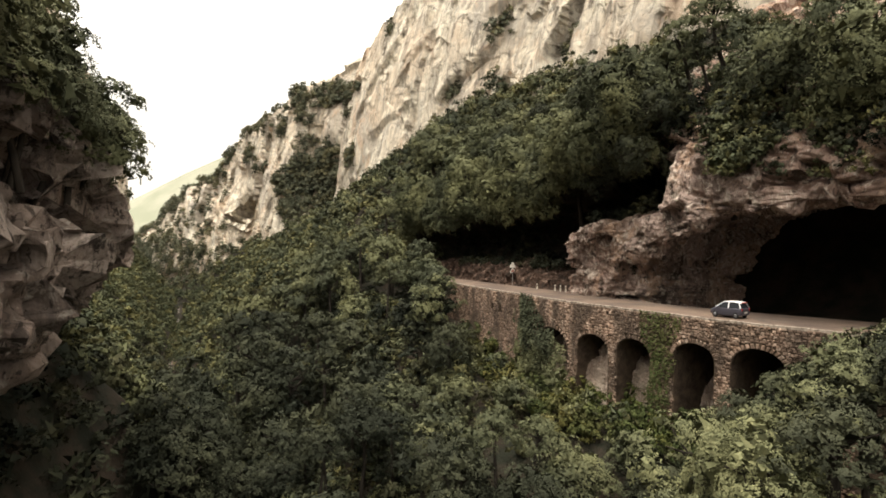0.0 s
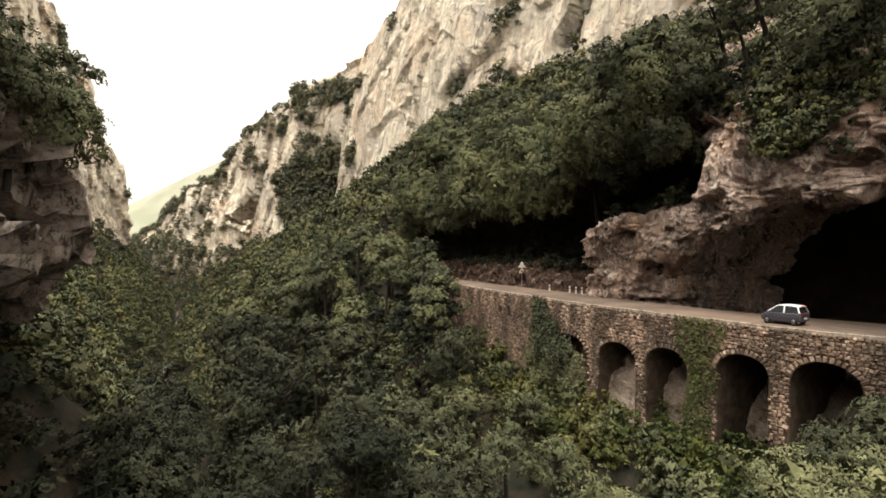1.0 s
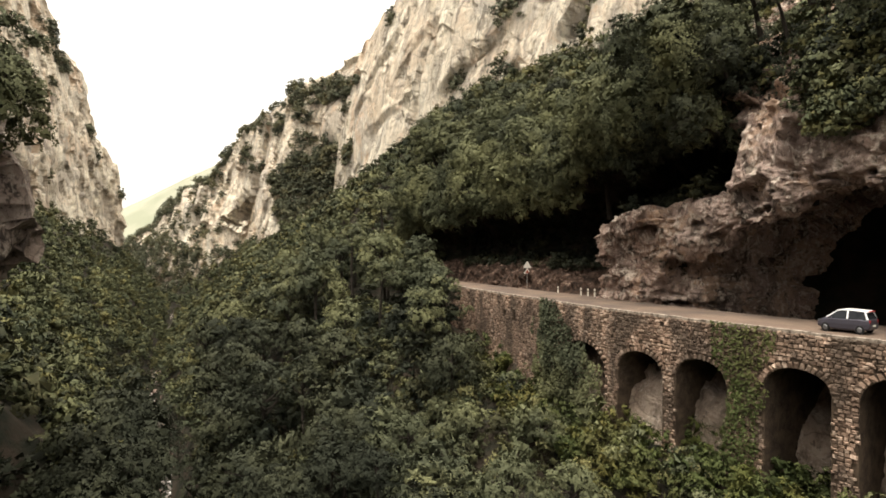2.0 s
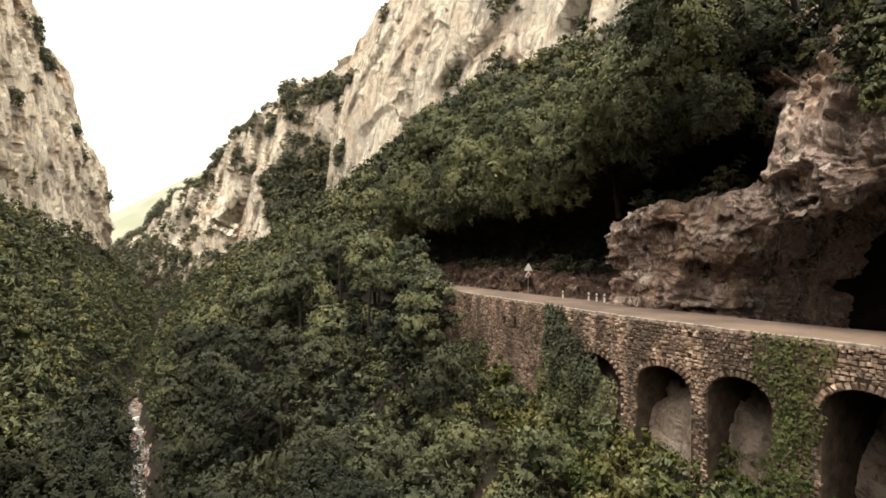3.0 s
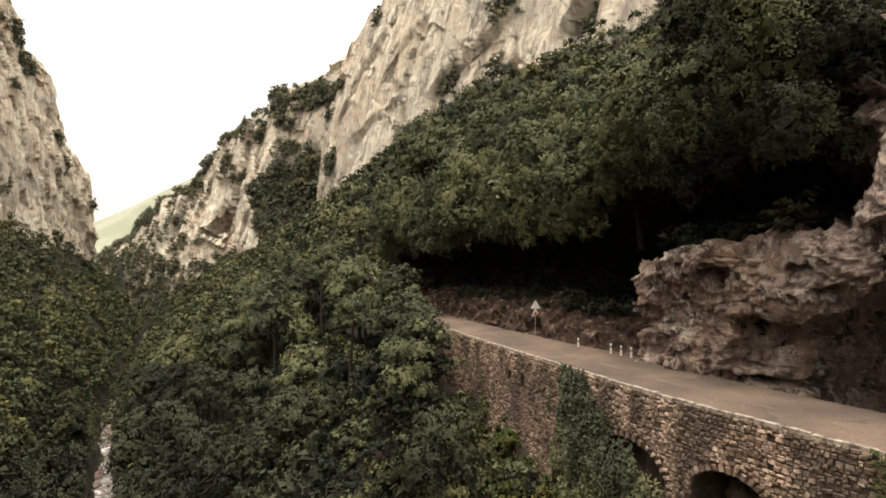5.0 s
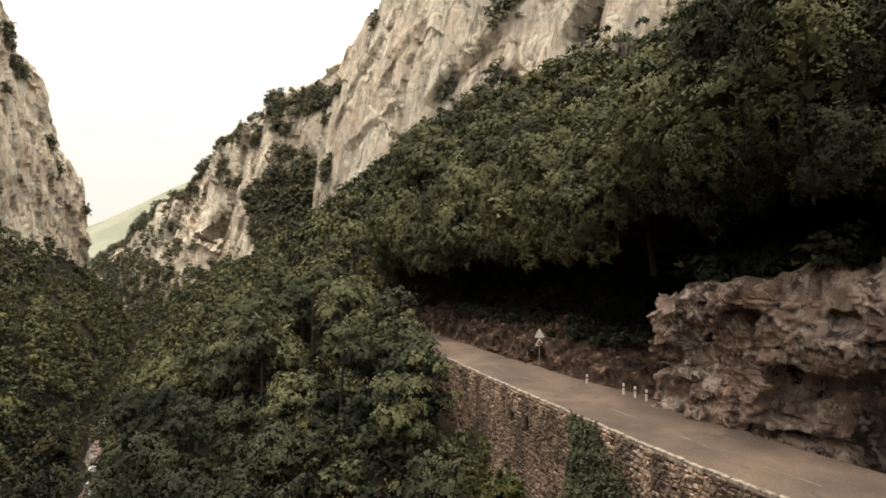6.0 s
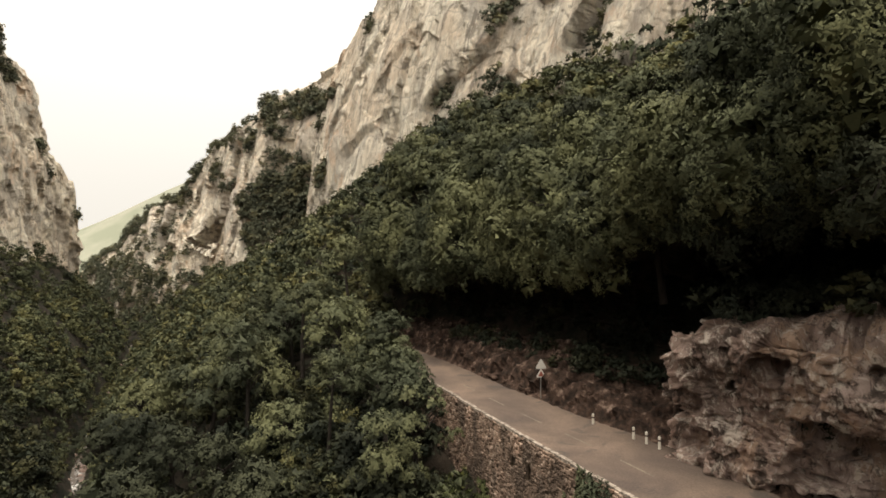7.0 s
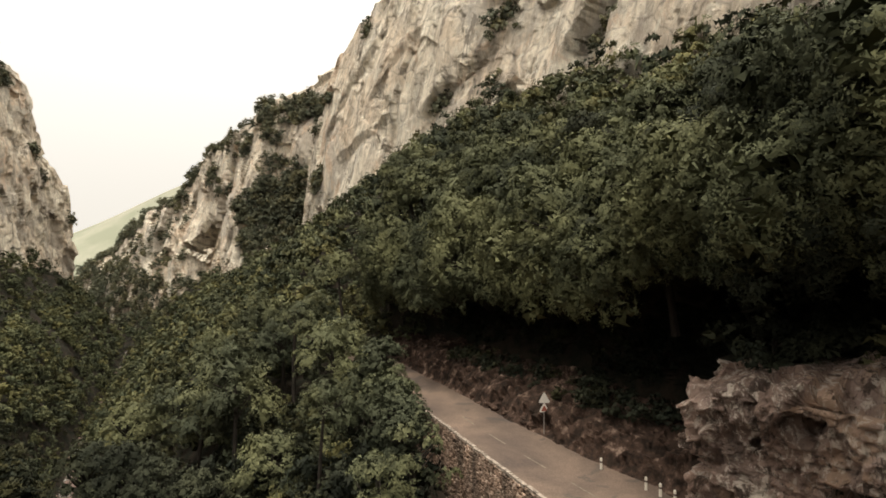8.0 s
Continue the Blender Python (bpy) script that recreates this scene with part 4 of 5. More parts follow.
def woods(name, seed, n, ur, vr, label, keep, size=(2.6, 4.8), per=240, leaf=0.16, mat=None):
    g = np.random.RandomState(seed)
    u, v = g.uniform(*ur, n), g.uniform(*vr, n)
    k = keep(u, v)
    u, v = u[k], v[k]
    x, y = xy(u, v)
    z = ground_height(u, v) + fbm(np.c_[x, y, 0 * x], 14, 3) * 2 - 1
    return joined(name, np.stack([x, y, z], 1), seed, mat or M_FARLEAF, label, leaf, per, size)


def ledges(name, P, seed, n, label, keep, size=(1.5, 3.5), per=120, leaf=0.22, mat=None, out=0.0):
    """Shrubs where a rock sheet keeps(P, normal)."""
    g = np.random.RandomState(seed)
    N = grid_normals(P)
    N *= np.sign((N[..., 2].mean()) or 1)
    ok = np.argwhere(keep(P, N))
    pick = ok[g.randint(0, len(ok), n)]
    return joined(name, P[pick[:, 0], pick[:, 1]] - np.array([AY[0] * out, AY[1] * out, 1.0]), seed, mat or M_HAZELEAF, label, leaf, per, size)


def river_v(u):
    return np.interp(u, SU, SV[:, 4])


def lay(u, v, top, drop):
    x, y = xy(u, v)
    return np.stack([x, y, top - drop], 1)


woods("woods_left", 11, 1250, (108, 420), (-70, 44), "dense green woods on the slope across the river", lambda u, v: (v > -45) & (v < river_v(u) - 4.5 - 9 * ((u > 95) & (u < 190))), per=230, leaf=0.135)
g = np.random.RandomState(19)
uu = g.uniform(52, 108, 190)
vv = river_v(uu) + g.uniform(-9, 10, 190)
ok = (uu < 98) | (np.abs(vv - river_v(uu)) > 4)
uu, vv = uu[ok], vv[ok]
edge = g.uniform(96, 175, 50)
uu, vv = np.r_[uu, edge], np.r_[vv, river_v(edge) - g.uniform(4.4, 9, 50)]
joined("river_trees", lay(uu, vv, surface_z(uu, vv), 0.8), 19, M_DARKLEAF, "dark green trees closing over the river", 0.105, 430, (3.0, 4.4))
g = np.random.RandomState(36)
uu, vv = g.uniform(104, 215, 420), g.uniform(44, 100, 420)
joined("woods_middle", lay(uu, vv, ground_height(uu, vv), 1.0 - 1.5 * g.rand(420)), 36, M_LEAF, "dense green woods where the gorge narrows", 0.14, 180, (2.6, 4.4))
woods("woods_left_near", 13, 270, (42, 130), (-36, 22), "dense green woods across the river below the crag", lambda u, v: (v < river_v(u) - 4 - 8 * (u > 95)), (2.8, 4.6), 560, 0.105, M_DARKLEAF)
g = np.random.RandomState(15)
uu = g.uniform(66, 260, 420)
vv = river_v(uu) - 4.5 - np.where((uu > 95) & (uu < 190), 7, 0) - g.uniform(0, 22, 420)
joined("woods_riverside", lay(uu, vv, surface_z(uu, vv), 1.0), 15, M_FARLEAF, "dense green woods on the steep bank across the river", 0.15, 220, (2.2, 4.0))
uu = g.uniform(80, 320, 640)
vv = river_v(uu) + np.where(g.rand(640) < 0.35, -1, 1) * (np.interp(uu, [135, 170, 195, 205], [5.6, 3.4, 2.6, 0.2]) + 8 * g.rand(640) ** 1.6)
joined("river_shrubs", lay(uu, vv, surface_z(uu, vv), 0.6), 16, M_FARLEAF, "low shrubs along the river banks", 0.18, 110, (1.2, 2.5))
uu = g.uniform(84, 190, 300)
vv = river_v(uu) - g.uniform(5.2, 18, 300)
joined("bank_shrubs", lay(uu, vv, surface_z(uu, vv), 0.8), 18, M_DARKLEAF, "dark shrubs on the steep bank across the river", 0.155, 160, (1.5, 2.7))
uu = g.uniform(285, 420, 230)
vv = river_v(uu) - g.uniform(2, 26, 230)
joined("woods_left_far", lay(uu, vv, surface_z(uu, vv), 1.0), 17, M_FARLEAF, "dense green woods at the foot of the far cliff", 0.16, 220, (2.6, 4.6))
woods("woods_right_far", 12, 1500, (114, 440), (24, 112), "dense green woods up the gorge", lambda u, v: (v > river_v(u) + 4.5) & (v < np.interp(u, [110, 230, 300, 520], [112, 100, 104, 90])), per=140, mat=M_LEAF)
g = np.random.RandomState(31)
uu, vv = g.uniform(-10, 125, 270), g.uniform(78, 106, 270)
zz = np.array([top_above(a, b) for a, b in zip(uu, vv)])
joined("woods_upper", lay(uu, vv, zz, 7 + g.uniform(-1.5, 2.0, 270)), 31, M_LEAF, "dense green woods below the pale cliff", 0.10, 520, (2.8, 4.8))
uu, vv = g.uniform(50, 122, 190), g.uniform(22, 62, 190)
xx, yy = xy(uu, vv)
ok = np.array([road_off(a, b) < -3 for a, b in zip(xx, yy)]) & (vv > river_v(uu) + 6)
uu, vv = uu[ok], vv[ok]
joined("woods_mound", lay(uu, vv, top_mound(uu, vv), 11.4 + g.uniform(0, 2.0, len(uu))), 32, M_DARKLEAF, "dense green woods on the slope below the road", 0.11, 480, (2.6, 4.0))
uu, vv = g.uniform(4, 100, 950), g.uniform(10, 54, 950)
xx, yy = xy(uu, vv)
ro = np.array([road_off(a, b) for a, b in zip(xx, yy)])
ok = (ro < -1.4) & (vv > river_v(uu) + 3)
uu, vv, ro = uu[ok], vv[ok], ro[ok]
joined("undergrowth", lay(uu, vv, surface_z(uu, vv), 0.5), 33, M_LEAF, "low shrubs and brambles at the foot of the viaduct", 0.10, 300, (1.2, 2.7), "undergrowth")


g = np.random.RandomState(40)
uu, vv = g.uniform(48, 104, 300), g.uniform(24, 58, 300)
xx, yy = xy(uu, vv)
ok = np.array([road_off(p, q) < -2.2 for p, q in zip(xx, yy)])
uu, vv = uu[ok], vv[ok]
joined("slope_shrubs", lay(uu, vv, surface_z(uu, vv), 0.6), 40, M_DARKLEAF, "dark shrubs on the slope below the road", 0.11, 240, (1.5, 2.9), "undergrowth")


def patch(P, size, low):
    return fbm(P.reshape(-1, 3), size, 3).reshape(P.shape[:2]) > low


def along_u(P):
    return P[..., 0] * AX[0] + P[..., 1] * AX[1]


def near(P, spots):
    """Where a sheet lies within the radius of any (u, z, radius)."""
    u = along_u(P)
    out = np.zeros(P.shape[:2], bool)
    for a, z, r in spots:
        out |= (u - a) ** 2 + (P[..., 2] - z) ** 2 < r * r
    return out


GULLY = [(286, 38, 6), (283, 44, 8), (276, 48, 9), (256, 52, 8), (277, 32, 9), (256, 37, 9), (276, 26, 5), (260, 25, 7), (268, 42, 9), (246, 46, 8), (240, 38, 9), (248, 28, 8)]
CREST = [(247, 85, 6), (257, 86, 7), (282, 91, 7), (291, 89, 8), (270, 89, 6), (284, 78, 4), (306, 77, 6), (342, 82, 5), (362, 68, 8), (350, 58, 5), (300, 97, 4), (368, 88, 4), (407, 75, 6), (282, 64, 4), (283, 55, 4), (320, 96, 4), (240, 78, 5)]
SCRUB = [(440, 60, 7), (470, 52, 8), (500, 43, 9), (535, 28, 9), (560, 15, 9), (490, 15, 14), (443, 6, 14), (407, 14, 10), (500, 2, 14), (447, 21, 8), (427, 30, 6), (382, 21, 5), (423, 42, 5), (403, 35, 4), (489, 33, 7), (473, 43, 5), (540, 14, 14), (455, 52, 5), (400, 2, 9), (360, 6, 7)]
ledges("woods_ridge_foot", P_ridge, 39, 420, "hazy green woods at the foot of the ridge", lambda P, N: (along_u(P) > 330) & (P[..., 2] < np.interp(along_u(P), [330, 400, 440, 570], [4, 9, 15, 16])), (2.8, 5.0), 130, 0.14, None, 2.5)
ledges("ridge_shrubs", P_ridge, 21, 1000, "dark shrubs on the ledges of the ridge", lambda P, N: near(P, SCRUB) | ((patch(P, (12, 12, 14), 0.06)) & (along_u(P) > 388) & (P[..., 0] * AY[0] + P[..., 1] * AY[1] < 112)) | ((along_u(P) > 425) & (P[..., 2] < 15)), (1.8, 4.0), 120, 0.15, None, 1.6)
ledges("ridge_woods", P_ridge, 25, 700, "dark woods in the gullies of the ridge", lambda P, N: near(P, GULLY), (2.2, 4.2), 140, 0.15, None, 1.6)
ledges("crest_woods", P_ridge, 27, 460, "dark shrubs and low woods along the crest of the ridge", lambda P, N: near(P, CREST), (2.0, 3.8), 120, 0.155, None, 1.2)
TOPS = ([290, 300, 336, 358, 390, 440, 504, 570], [104, 104, 101, 95, 86, 60, 43, 12])
ledges("crest_fringe", P_ridge, 37, 520, "low shrubs along the skyline of the ridge", lambda P, N: (along_u(P) > 288) & (along_u(P) < 566) & (np.abs(P[..., 2] - np.interp(along_u(P), *TOPS) + 5) < 7) & (P[..., 0] * AY[0] + P[..., 1] * AY[1] < 126), (1.8, 3.6), 90, 0.17, None, 0.8)
ledges("cliff_shrubs", P_cliff, 22, 110, "shrubs clinging to the pale cliff", lambda P, N: near(P, [(120, 73, 5), (88, 58, 4), (118, 57, 3), (140, 57, 4), (60, 62, 5), (190, 96, 3), (211, 46, 5), (220, 68, 3), (216, 79, 3)]))
ledges("left_cliff_shrubs", P_left, 23, 170, "shrubs clinging to the cliff across the gorge", lambda P, N: near(P, [(340, 115, 7), (345, 103, 6), (365, 72, 4), (375, 60, 5), (310, 40, 5), (300, 70, 5), (392, 40, 3), (330, 88, 3)]))
ledges("lip_undergrowth", P_over, 26, 460, "low shrubs on the rock lips above the road", lambda P, N: (P[..., 2] > 10.6) & (P[..., 2] < 36) & (along_u(P) > -10) & (P[..., 2] > np.interp(along_u(P), [48, 56], [19, 15])) & (N[..., 2] > -0.2), (1.2, 2.6), 150, 0.165, M_FARLEAF)
FRINGE = ([-12, 12, 16, 22, 25.3, 26.5, 27.5, 29, 32, 33.5, 36, 40, 48, 52, 56, 112], [11, 11.5, 12.4, 13.3, 14.2, 22, 24, 21, 18, 13.2, 10.8, 9.8, 8.4, 8.0, 9.5, 10.5])
ledges("hanging_shrubs", P_over, 29, 640, "dark shrubs and creepers hanging from the rock lips", lambda P, N: (along_u(P) > -14) & (along_u(P) < 112) & (P[..., 2] > np.interp(along_u(P), *FRINGE)) & (P[..., 2] < 22), (1.2, 2.5), 160, 0.14, M_DARKLEAF)
ledges("face_shrubs", P_over, 30, 420, "shrubs and creepers on the rock face above the hollow", lambda P, N: (along_u(P) > -12) & (along_u(P) < 26.5) & (P[..., 0] * AY[0] + P[..., 1] * AY[1] < 55) & (P[..., 2] > np.interp(along_u(P), *FRINGE) - 0.4) & (P[..., 2] < 24), (1.0, 2.0), 170, 0.14, M_FARLEAF, 0.7)
g = np.random.RandomState(83)
for u in np.r_[np.arange(33, 58, 1.7), np.arange(36, 54, 2.3)]:
    x, y = xy(u, np.interp(u, [30, 36, 48, 58], [54.5, 57.0, 60.5, 65]) + g.uniform(-0.8, 2.0))
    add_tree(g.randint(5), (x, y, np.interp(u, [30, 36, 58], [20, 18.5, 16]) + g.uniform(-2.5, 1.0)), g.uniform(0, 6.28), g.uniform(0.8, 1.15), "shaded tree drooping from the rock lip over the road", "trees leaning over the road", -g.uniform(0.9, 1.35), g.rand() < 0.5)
for u in np.arange(36.5, 52, 1.5):
    x, y = xy(u, np.interp(u, [30, 36, 48, 58], [54.5, 57.5, 61, 65]) + g.uniform(0, 2.0))
    add_tree(g.randint(5), (x, y, 18.6 + g.uniform(-0.5, 1.8)), g.uniform(0, 6.28), g.uniform(1.15, 1.5), "broadleaf tree leaning out from a rock lip over the road", "trees leaning over the road", -g.uniform(1.05, 1.3))
uu, vv = g.uniform(-8, 118, 260), g.uniform(62, 92, 260)
zz = np.array([top_above(a, b) for a, b in zip(uu, vv)])
ok = vv > np.interp(uu, [0, 18, 28, 36, 48, 54, 62, 112], [57, 58, 59, 62, 66, 68, 72, 80])
joined("slope_undergrowth", lay(uu[ok], vv[ok], zz[ok], 7.0 + g.uniform(-0.5, 1.5, ok.sum())), 84, M_LEAF, "dense shrubs between the trees above the road", 0.10, 380, (2.0, 3.6), "undergrowth")
# Dark leaves over the wall; their colour carries the recess's shade.
ledges("hollow_undergrowth", P_over, 28, 260, "shaded shrubs and ivy under the leaning trees", lambda P, N: (along_u(P) > 49.5) & (along_u(P) < 116) & (P[..., 2] > 2.5) & (P[..., 2] < 14), (0.9, 2.0), 120, 0.18, M_DARKLEAF)
ledges("upper_shrubs", P_over, 38, 680, "dense shrubs on the steep slope above the road", lambda P, N: (along_u(P) > 46) & (along_u(P) < 119) & (P[..., 2] > 19) & (P[..., 2] < 37), (1.6, 3.0), 160, 0.14, M_LEAF)
ledges("crag_shrubs", P_crag, 24, 130, "shrubs and small trees on top of the dark crag", lambda P, N: (P[..., 2] > 13.5) & (P[..., 1] > 20), (0.8, 2.2), 350, 0.12, M_LEAF)
g = np.random.RandomState(77)
for u in np.arange(34, 67, 1.9):
    k = g.randint(5)
    x, y = xy(u - 1 + g.uniform(-1, 1), np.interp(u, [30, 50, 60, 68], [-7, -1.5, 2.0, -2]) + g.uniform(-1.5, 1.0))
    add_tree(k, (x, y, np.interp(u, [30, 60, 68], [15, 12.5, 11.5]) + g.uniform(-1, 2)), g.uniform(0, 6.28), g.uniform(1.0, 1.6), "slender tree growing on top of the dark crag", "trees on the crag", g.uniform(0.0, 0.6))

# ---- river and distance ----
ru = np.linspace(40, 420, 200)
rc = np.interp(ru, SU, SV[:, 4])
rz = np.interp(ru, SU, SZ[:, 4]) + 1.2
W = []
half = np.interp(ru, [130, 160, 260], [5.2, 3.8, 2.2]) * (1 + 0.2 * np.sin(ru / 5.3))
rc = rc + 0.9 * np.sin(ru / 8.0) + np.interp(ru, [150, 200], [0.8, 0])
for off in (-1, -0.5, 0, 0.5, 1):
    a, b = xy(ru, rc + off * half)
    W.append(np.stack([a, b, rz], 1))
W = np.stack(W, 1)
W[..., 2] += fbm(W.reshape(-1, 3), 3, 3).reshape(W.shape[:2]) * 0.5
river = tagged(new("river", mesh("river", W, grid_faces(200, 5), M_WATER, True)), "shallow white-water mountain river", "river", kind="structure")

sd, st = dome(4, 8)
g = np.random.RandomState(61)
vv3, ff3 = [], []
for k in range(560):
    u = g.uniform(84, 330)
    a, b = xy(u, np.interp(u, SU, SV[:, 4]) + 0.9 * np.sin(u / 8.0) + g.choice((-1, 1)) * g.uniform(0.4, 1.2) * np.interp(u, [130, 160, 260], [5.2, 3.8, 2.2]))
    r = g.uniform(0.4, 1.7)
    vv3.append(sd * (r * g.uniform(0.7, 1.1, (len(sd), 1))) * np.array([1, 1, 0.7]) + np.array([a, b, np.interp(u, SU, SZ[:, 4]) + 1.2]))
    ff3.append(st + k * len(sd))
M_PEBBLE = material("river_stone", 0.8)
paint(M_PEBBLE, ramp(M_PEBBLE, noise_out(M_PEBBLE, 0.5, 5), [(0.38, (0.075, 0.05, 0.04)), (0.62, (0.24, 0.17, 0.14))]))
tagged(new("river_stones", mesh("river_stones", np.vstack(vv3), np.vstack(ff3), M_PEBBLE)), "pale brown boulders strewn along the river bed", "stones", kind="stuff")

hx, hy = np.meshgrid(np.linspace(-1300, 100, 90), np.linspace(0, 1, 24), indexing="ij")
top = 104 + 0.45 * np.clip(hx + 757, -90, 330) + 6 * fbm(np.c_[hx.ravel(), hx.ravel() * 0, hx.ravel() * 0], 150, 4).reshape(hx.shape)
H3 = np.stack([hx, 950 + hy * 260, -40 + (top + 40) * hy], 2)
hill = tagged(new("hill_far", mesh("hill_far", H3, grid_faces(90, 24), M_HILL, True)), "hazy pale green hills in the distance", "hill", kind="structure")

# ---- stonework of the viaduct ----
def stone_shape(seed):
    """A rough block of unit size, its face proud of the wall, with worn edges."""
    g = np.random.RandomState(seed)
    j = lambda s: g.uniform(-s, s)
    back = [(-0.5, 0.5, -0.5), (0.5, 0.5, -0.5), (0.5, 0.5, 0.5), (-0.5, 0.5, 0.5)]
    rim = [(x * 0.92 + j(0.09), 0.0, z * 0.92 + j(0.09)) for x, _, z in back]
    face = [(x * 0.68 + j(0.12), -0.5 + j(0.25), z * 0.68 + j(0.12)) for x, _, z in back]
    v = np.array(back + rim + face)
    f = [(i, (i + 1) % 4, 4 + (i + 1) % 4, 4 + i) for i in range(4)] + [(4 + i, 4 + (i + 1) % 4, 8 + (i + 1) % 4, 8 + i) for i in range(4)] + [(8, 9, 10, 11)]
    return v, np.array(f)


STONES = [stone_shape(s) for s in range(8)]
STONE_MESHES = [mesh("stone", v, f, M_STONE) for v, f in STONES]


def wall_turn(d):
    a, b = road_at(d - 0.3, np.array(0.0)), road_at(d + 0.3, np.array(0.0))
    return math.atan2(b[1] - a[1], b[0] - a[0])


def stone_matrix(d, z, length, height, proud, tilt=0.0):
    """The pose of one stone on the wall's outer face (local x along the wall, -y outwards)."""
    p = wall_point(d, 0.0, z)
    return Matrix.LocRotScale(Vector(p), Euler((0, tilt, wall_turn(d) + math.pi)), Vector((length, proud * 2, height)))


g = np.random.RandomState(3)
layout = []
z = ROAD_Z - 0.05
while z > -11.5:
    h = g.uniform(0.17, 0.29)
    d = 41.0 + g.uniform(0, 0.5)
    while d < 108:
        w = g.uniform(0.18, 0.44)
        mid, zm = d + w / 2, z - h / 2 + g.uniform(-0.05, 0.05)
        clear = True
        for e in (d + 0.06, mid, d + w - 0.06):
            s = soffit(e)
            if s is not None and zm - h / 2 < s + 0.38:
                clear = False
        for a, b, lo, hi in SLOTS:
            if a - 0.05 < d + w and d < b + 0.05 and lo - 0.1 < zm < hi + 0.1:
                clear = False
        if clear and g.rand() > 0.03:
            layout.append((mid, zm, w * g.uniform(0.88, 1.04), h * g.uniform(0.8, 1.1), g.uniform(0.04, 0.13), g.uniform(-0.14, 0.14)))
        d += w
    z -= h
for a, b, crown_z, spring in ARCHES:
    n = 19
    for k in range(n):
        w = math.pi * (k + 0.5) / n
        half, rise = (b - a) / 2 + 0.2, crown_z - spring + 0.2
        layout.append(((a + b) / 2 - math.cos(w) * half, spring + math.sin(w) * rise, 0.42, 0.27, 0.12, math.pi - w))
singles = [s for s in layout if 56.5 < s[0] < 68.5 and s[1] > -4.6]
singles = sorted(singles, key=lambda s: s[0])[:300]
keep = set(singles)
for s in singles:
    ob = new("stone", STONE_MESHES[g.randint(8)])
    ob.parent = viaduct
    ob.matrix_local = stone_matrix(*s)
vv, ff, base = [], [], 0
for s in layout:
    if s in keep:
        continue
    v, f = STONES[g.randint(8)]
    m = np.array(stone_matrix(*s))
    vv.append(v @ m[:3, :3].T + m[:3, 3])
    ff.append(f + base)
    base += len(v)
rest = new("stonework", mesh("stonework", np.vstack(vv), np.vstack(ff), M_STONES))
rest.parent = viaduct
tagged(rest, kind="stuff")

# Kerb of pale stones along the top of the wall.
kerb = tagged(new("kerb"), "low pale stone kerb along the road's outer edge", "kerb", kind="structure")


def kerb_shape():
    bm = bmesh.new()
    bmesh.ops.create_cube(bm, size=1.0)
    bmesh.ops.bevel(bm, geom=bm.edges[:], offset=0.06, segments=1, affect="EDGES")
    me = bpy.data.meshes.new("kerb_stone")
    bm.to_mesh(me)
    bm.free()
    me.materials.append(M_KERB)
    return me


KERB = kerb_shape()
d = 30.0
while d < 118:
    w = g.uniform(0.8, 1.5)
    p = road_at(d + w / 2, np.array(0.12 + g.uniform(-0.03, 0.03)))
    ob = new("kerb_stone", KERB)
    ob.parent = kerb
    ob.matrix_local = Matrix.LocRotScale(Vector((p[0], p[1], ROAD_Z + g.uniform(-0.05, 0.02))), Euler((0, 0, wall_turn(d + w / 2) + g.uniform(-0.02, 0.02))), Vector((w * 0.97, 0.32, 0.24)))
    d += w


# ---- ivy on the wall ----
def ivy(name, n, seed, spread, label, leaf=0.15):
    """Leaves over the wall's face; spread(d, z) gives the layer's thickness there, or 0 for none."""
    g = np.random.RandomState(seed)
    d, z = g.uniform(48, 92, n * 8), g.uniform(-11, 0.6, n * 8)
    t = spread(d, z)
    ok = (t > 0) & (g.rand(n * 8) < 0.35 + 0.65 * np.minimum(1.0, t))
    d, z, t = d[ok][:n], z[ok][:n], t[ok][:n]
    off = -t * g.uniform(0.25, 1.0, len(d)) - 0.12 - 0.03 * (ROAD_Z - z)
    out = road_at(d, np.zeros(len(d))) - road_at(d, np.ones(len(d)))
    v, f, q = leaf_tris(g, np.c_[road_at(d, off), z], np.c_[out, np.full(len(d), 0.5)] + 0.5 * g.normal(size=(len(d), 3)), leaf)
    return tagged(new(name, mesh(name, v, f, M_LEAF if leaf > 0.16 else M_IVY, normals=q)), label, "ivy", kind="stuff")


def lumpy(d, z, k):
    return fbm(np.stack([d, 0 * d, z * 0.8], 1) + k, 1.6, 3)


def ivy_pier(d, z):
    half = np.interp(z, [-9.5, -5, -2.6, -1.6, 0.35], [1.1, 1.2, 1.6, 2.3, 2.2])
    t = 1 - np.abs(d - 55.9) / half + 0.45 * lumpy(d, z, 0)
    return np.where(z < 0.42, np.clip(t, 0, 1) * np.interp(z, [-9, -4, 0.3], [0.7, 0.55, 0.3]), 0)


def ivy_bush(d, z):
    mid = np.interp(z, [-10, -6, -3, 0.3], [73.6, 74.2, 75.6, 77.4])
    half = np.interp(z, [-10, -6.5, -3.4, -1.2, 0.6], [5.0, 4.9, 4.0, 2.2, 1.5])
    t = 1.15 - np.abs(d - mid) / half + 0.7 * lumpy(d, z, 9)
    return np.clip(t, 0, 1) * np.interp(z, [-10, -4, 0.3], [2.8, 1.9, 0.5]) * (0.75 + 0.6 * lumpy(d, z, 20))


ivy("ivy_curtain", 7000, 41, ivy_pier, "curtain of green ivy hanging down a pier of the viaduct")
ivy("wall_bush", 12000, 42, ivy_bush, "thick green bush and ivy against the retaining wall", 0.17)


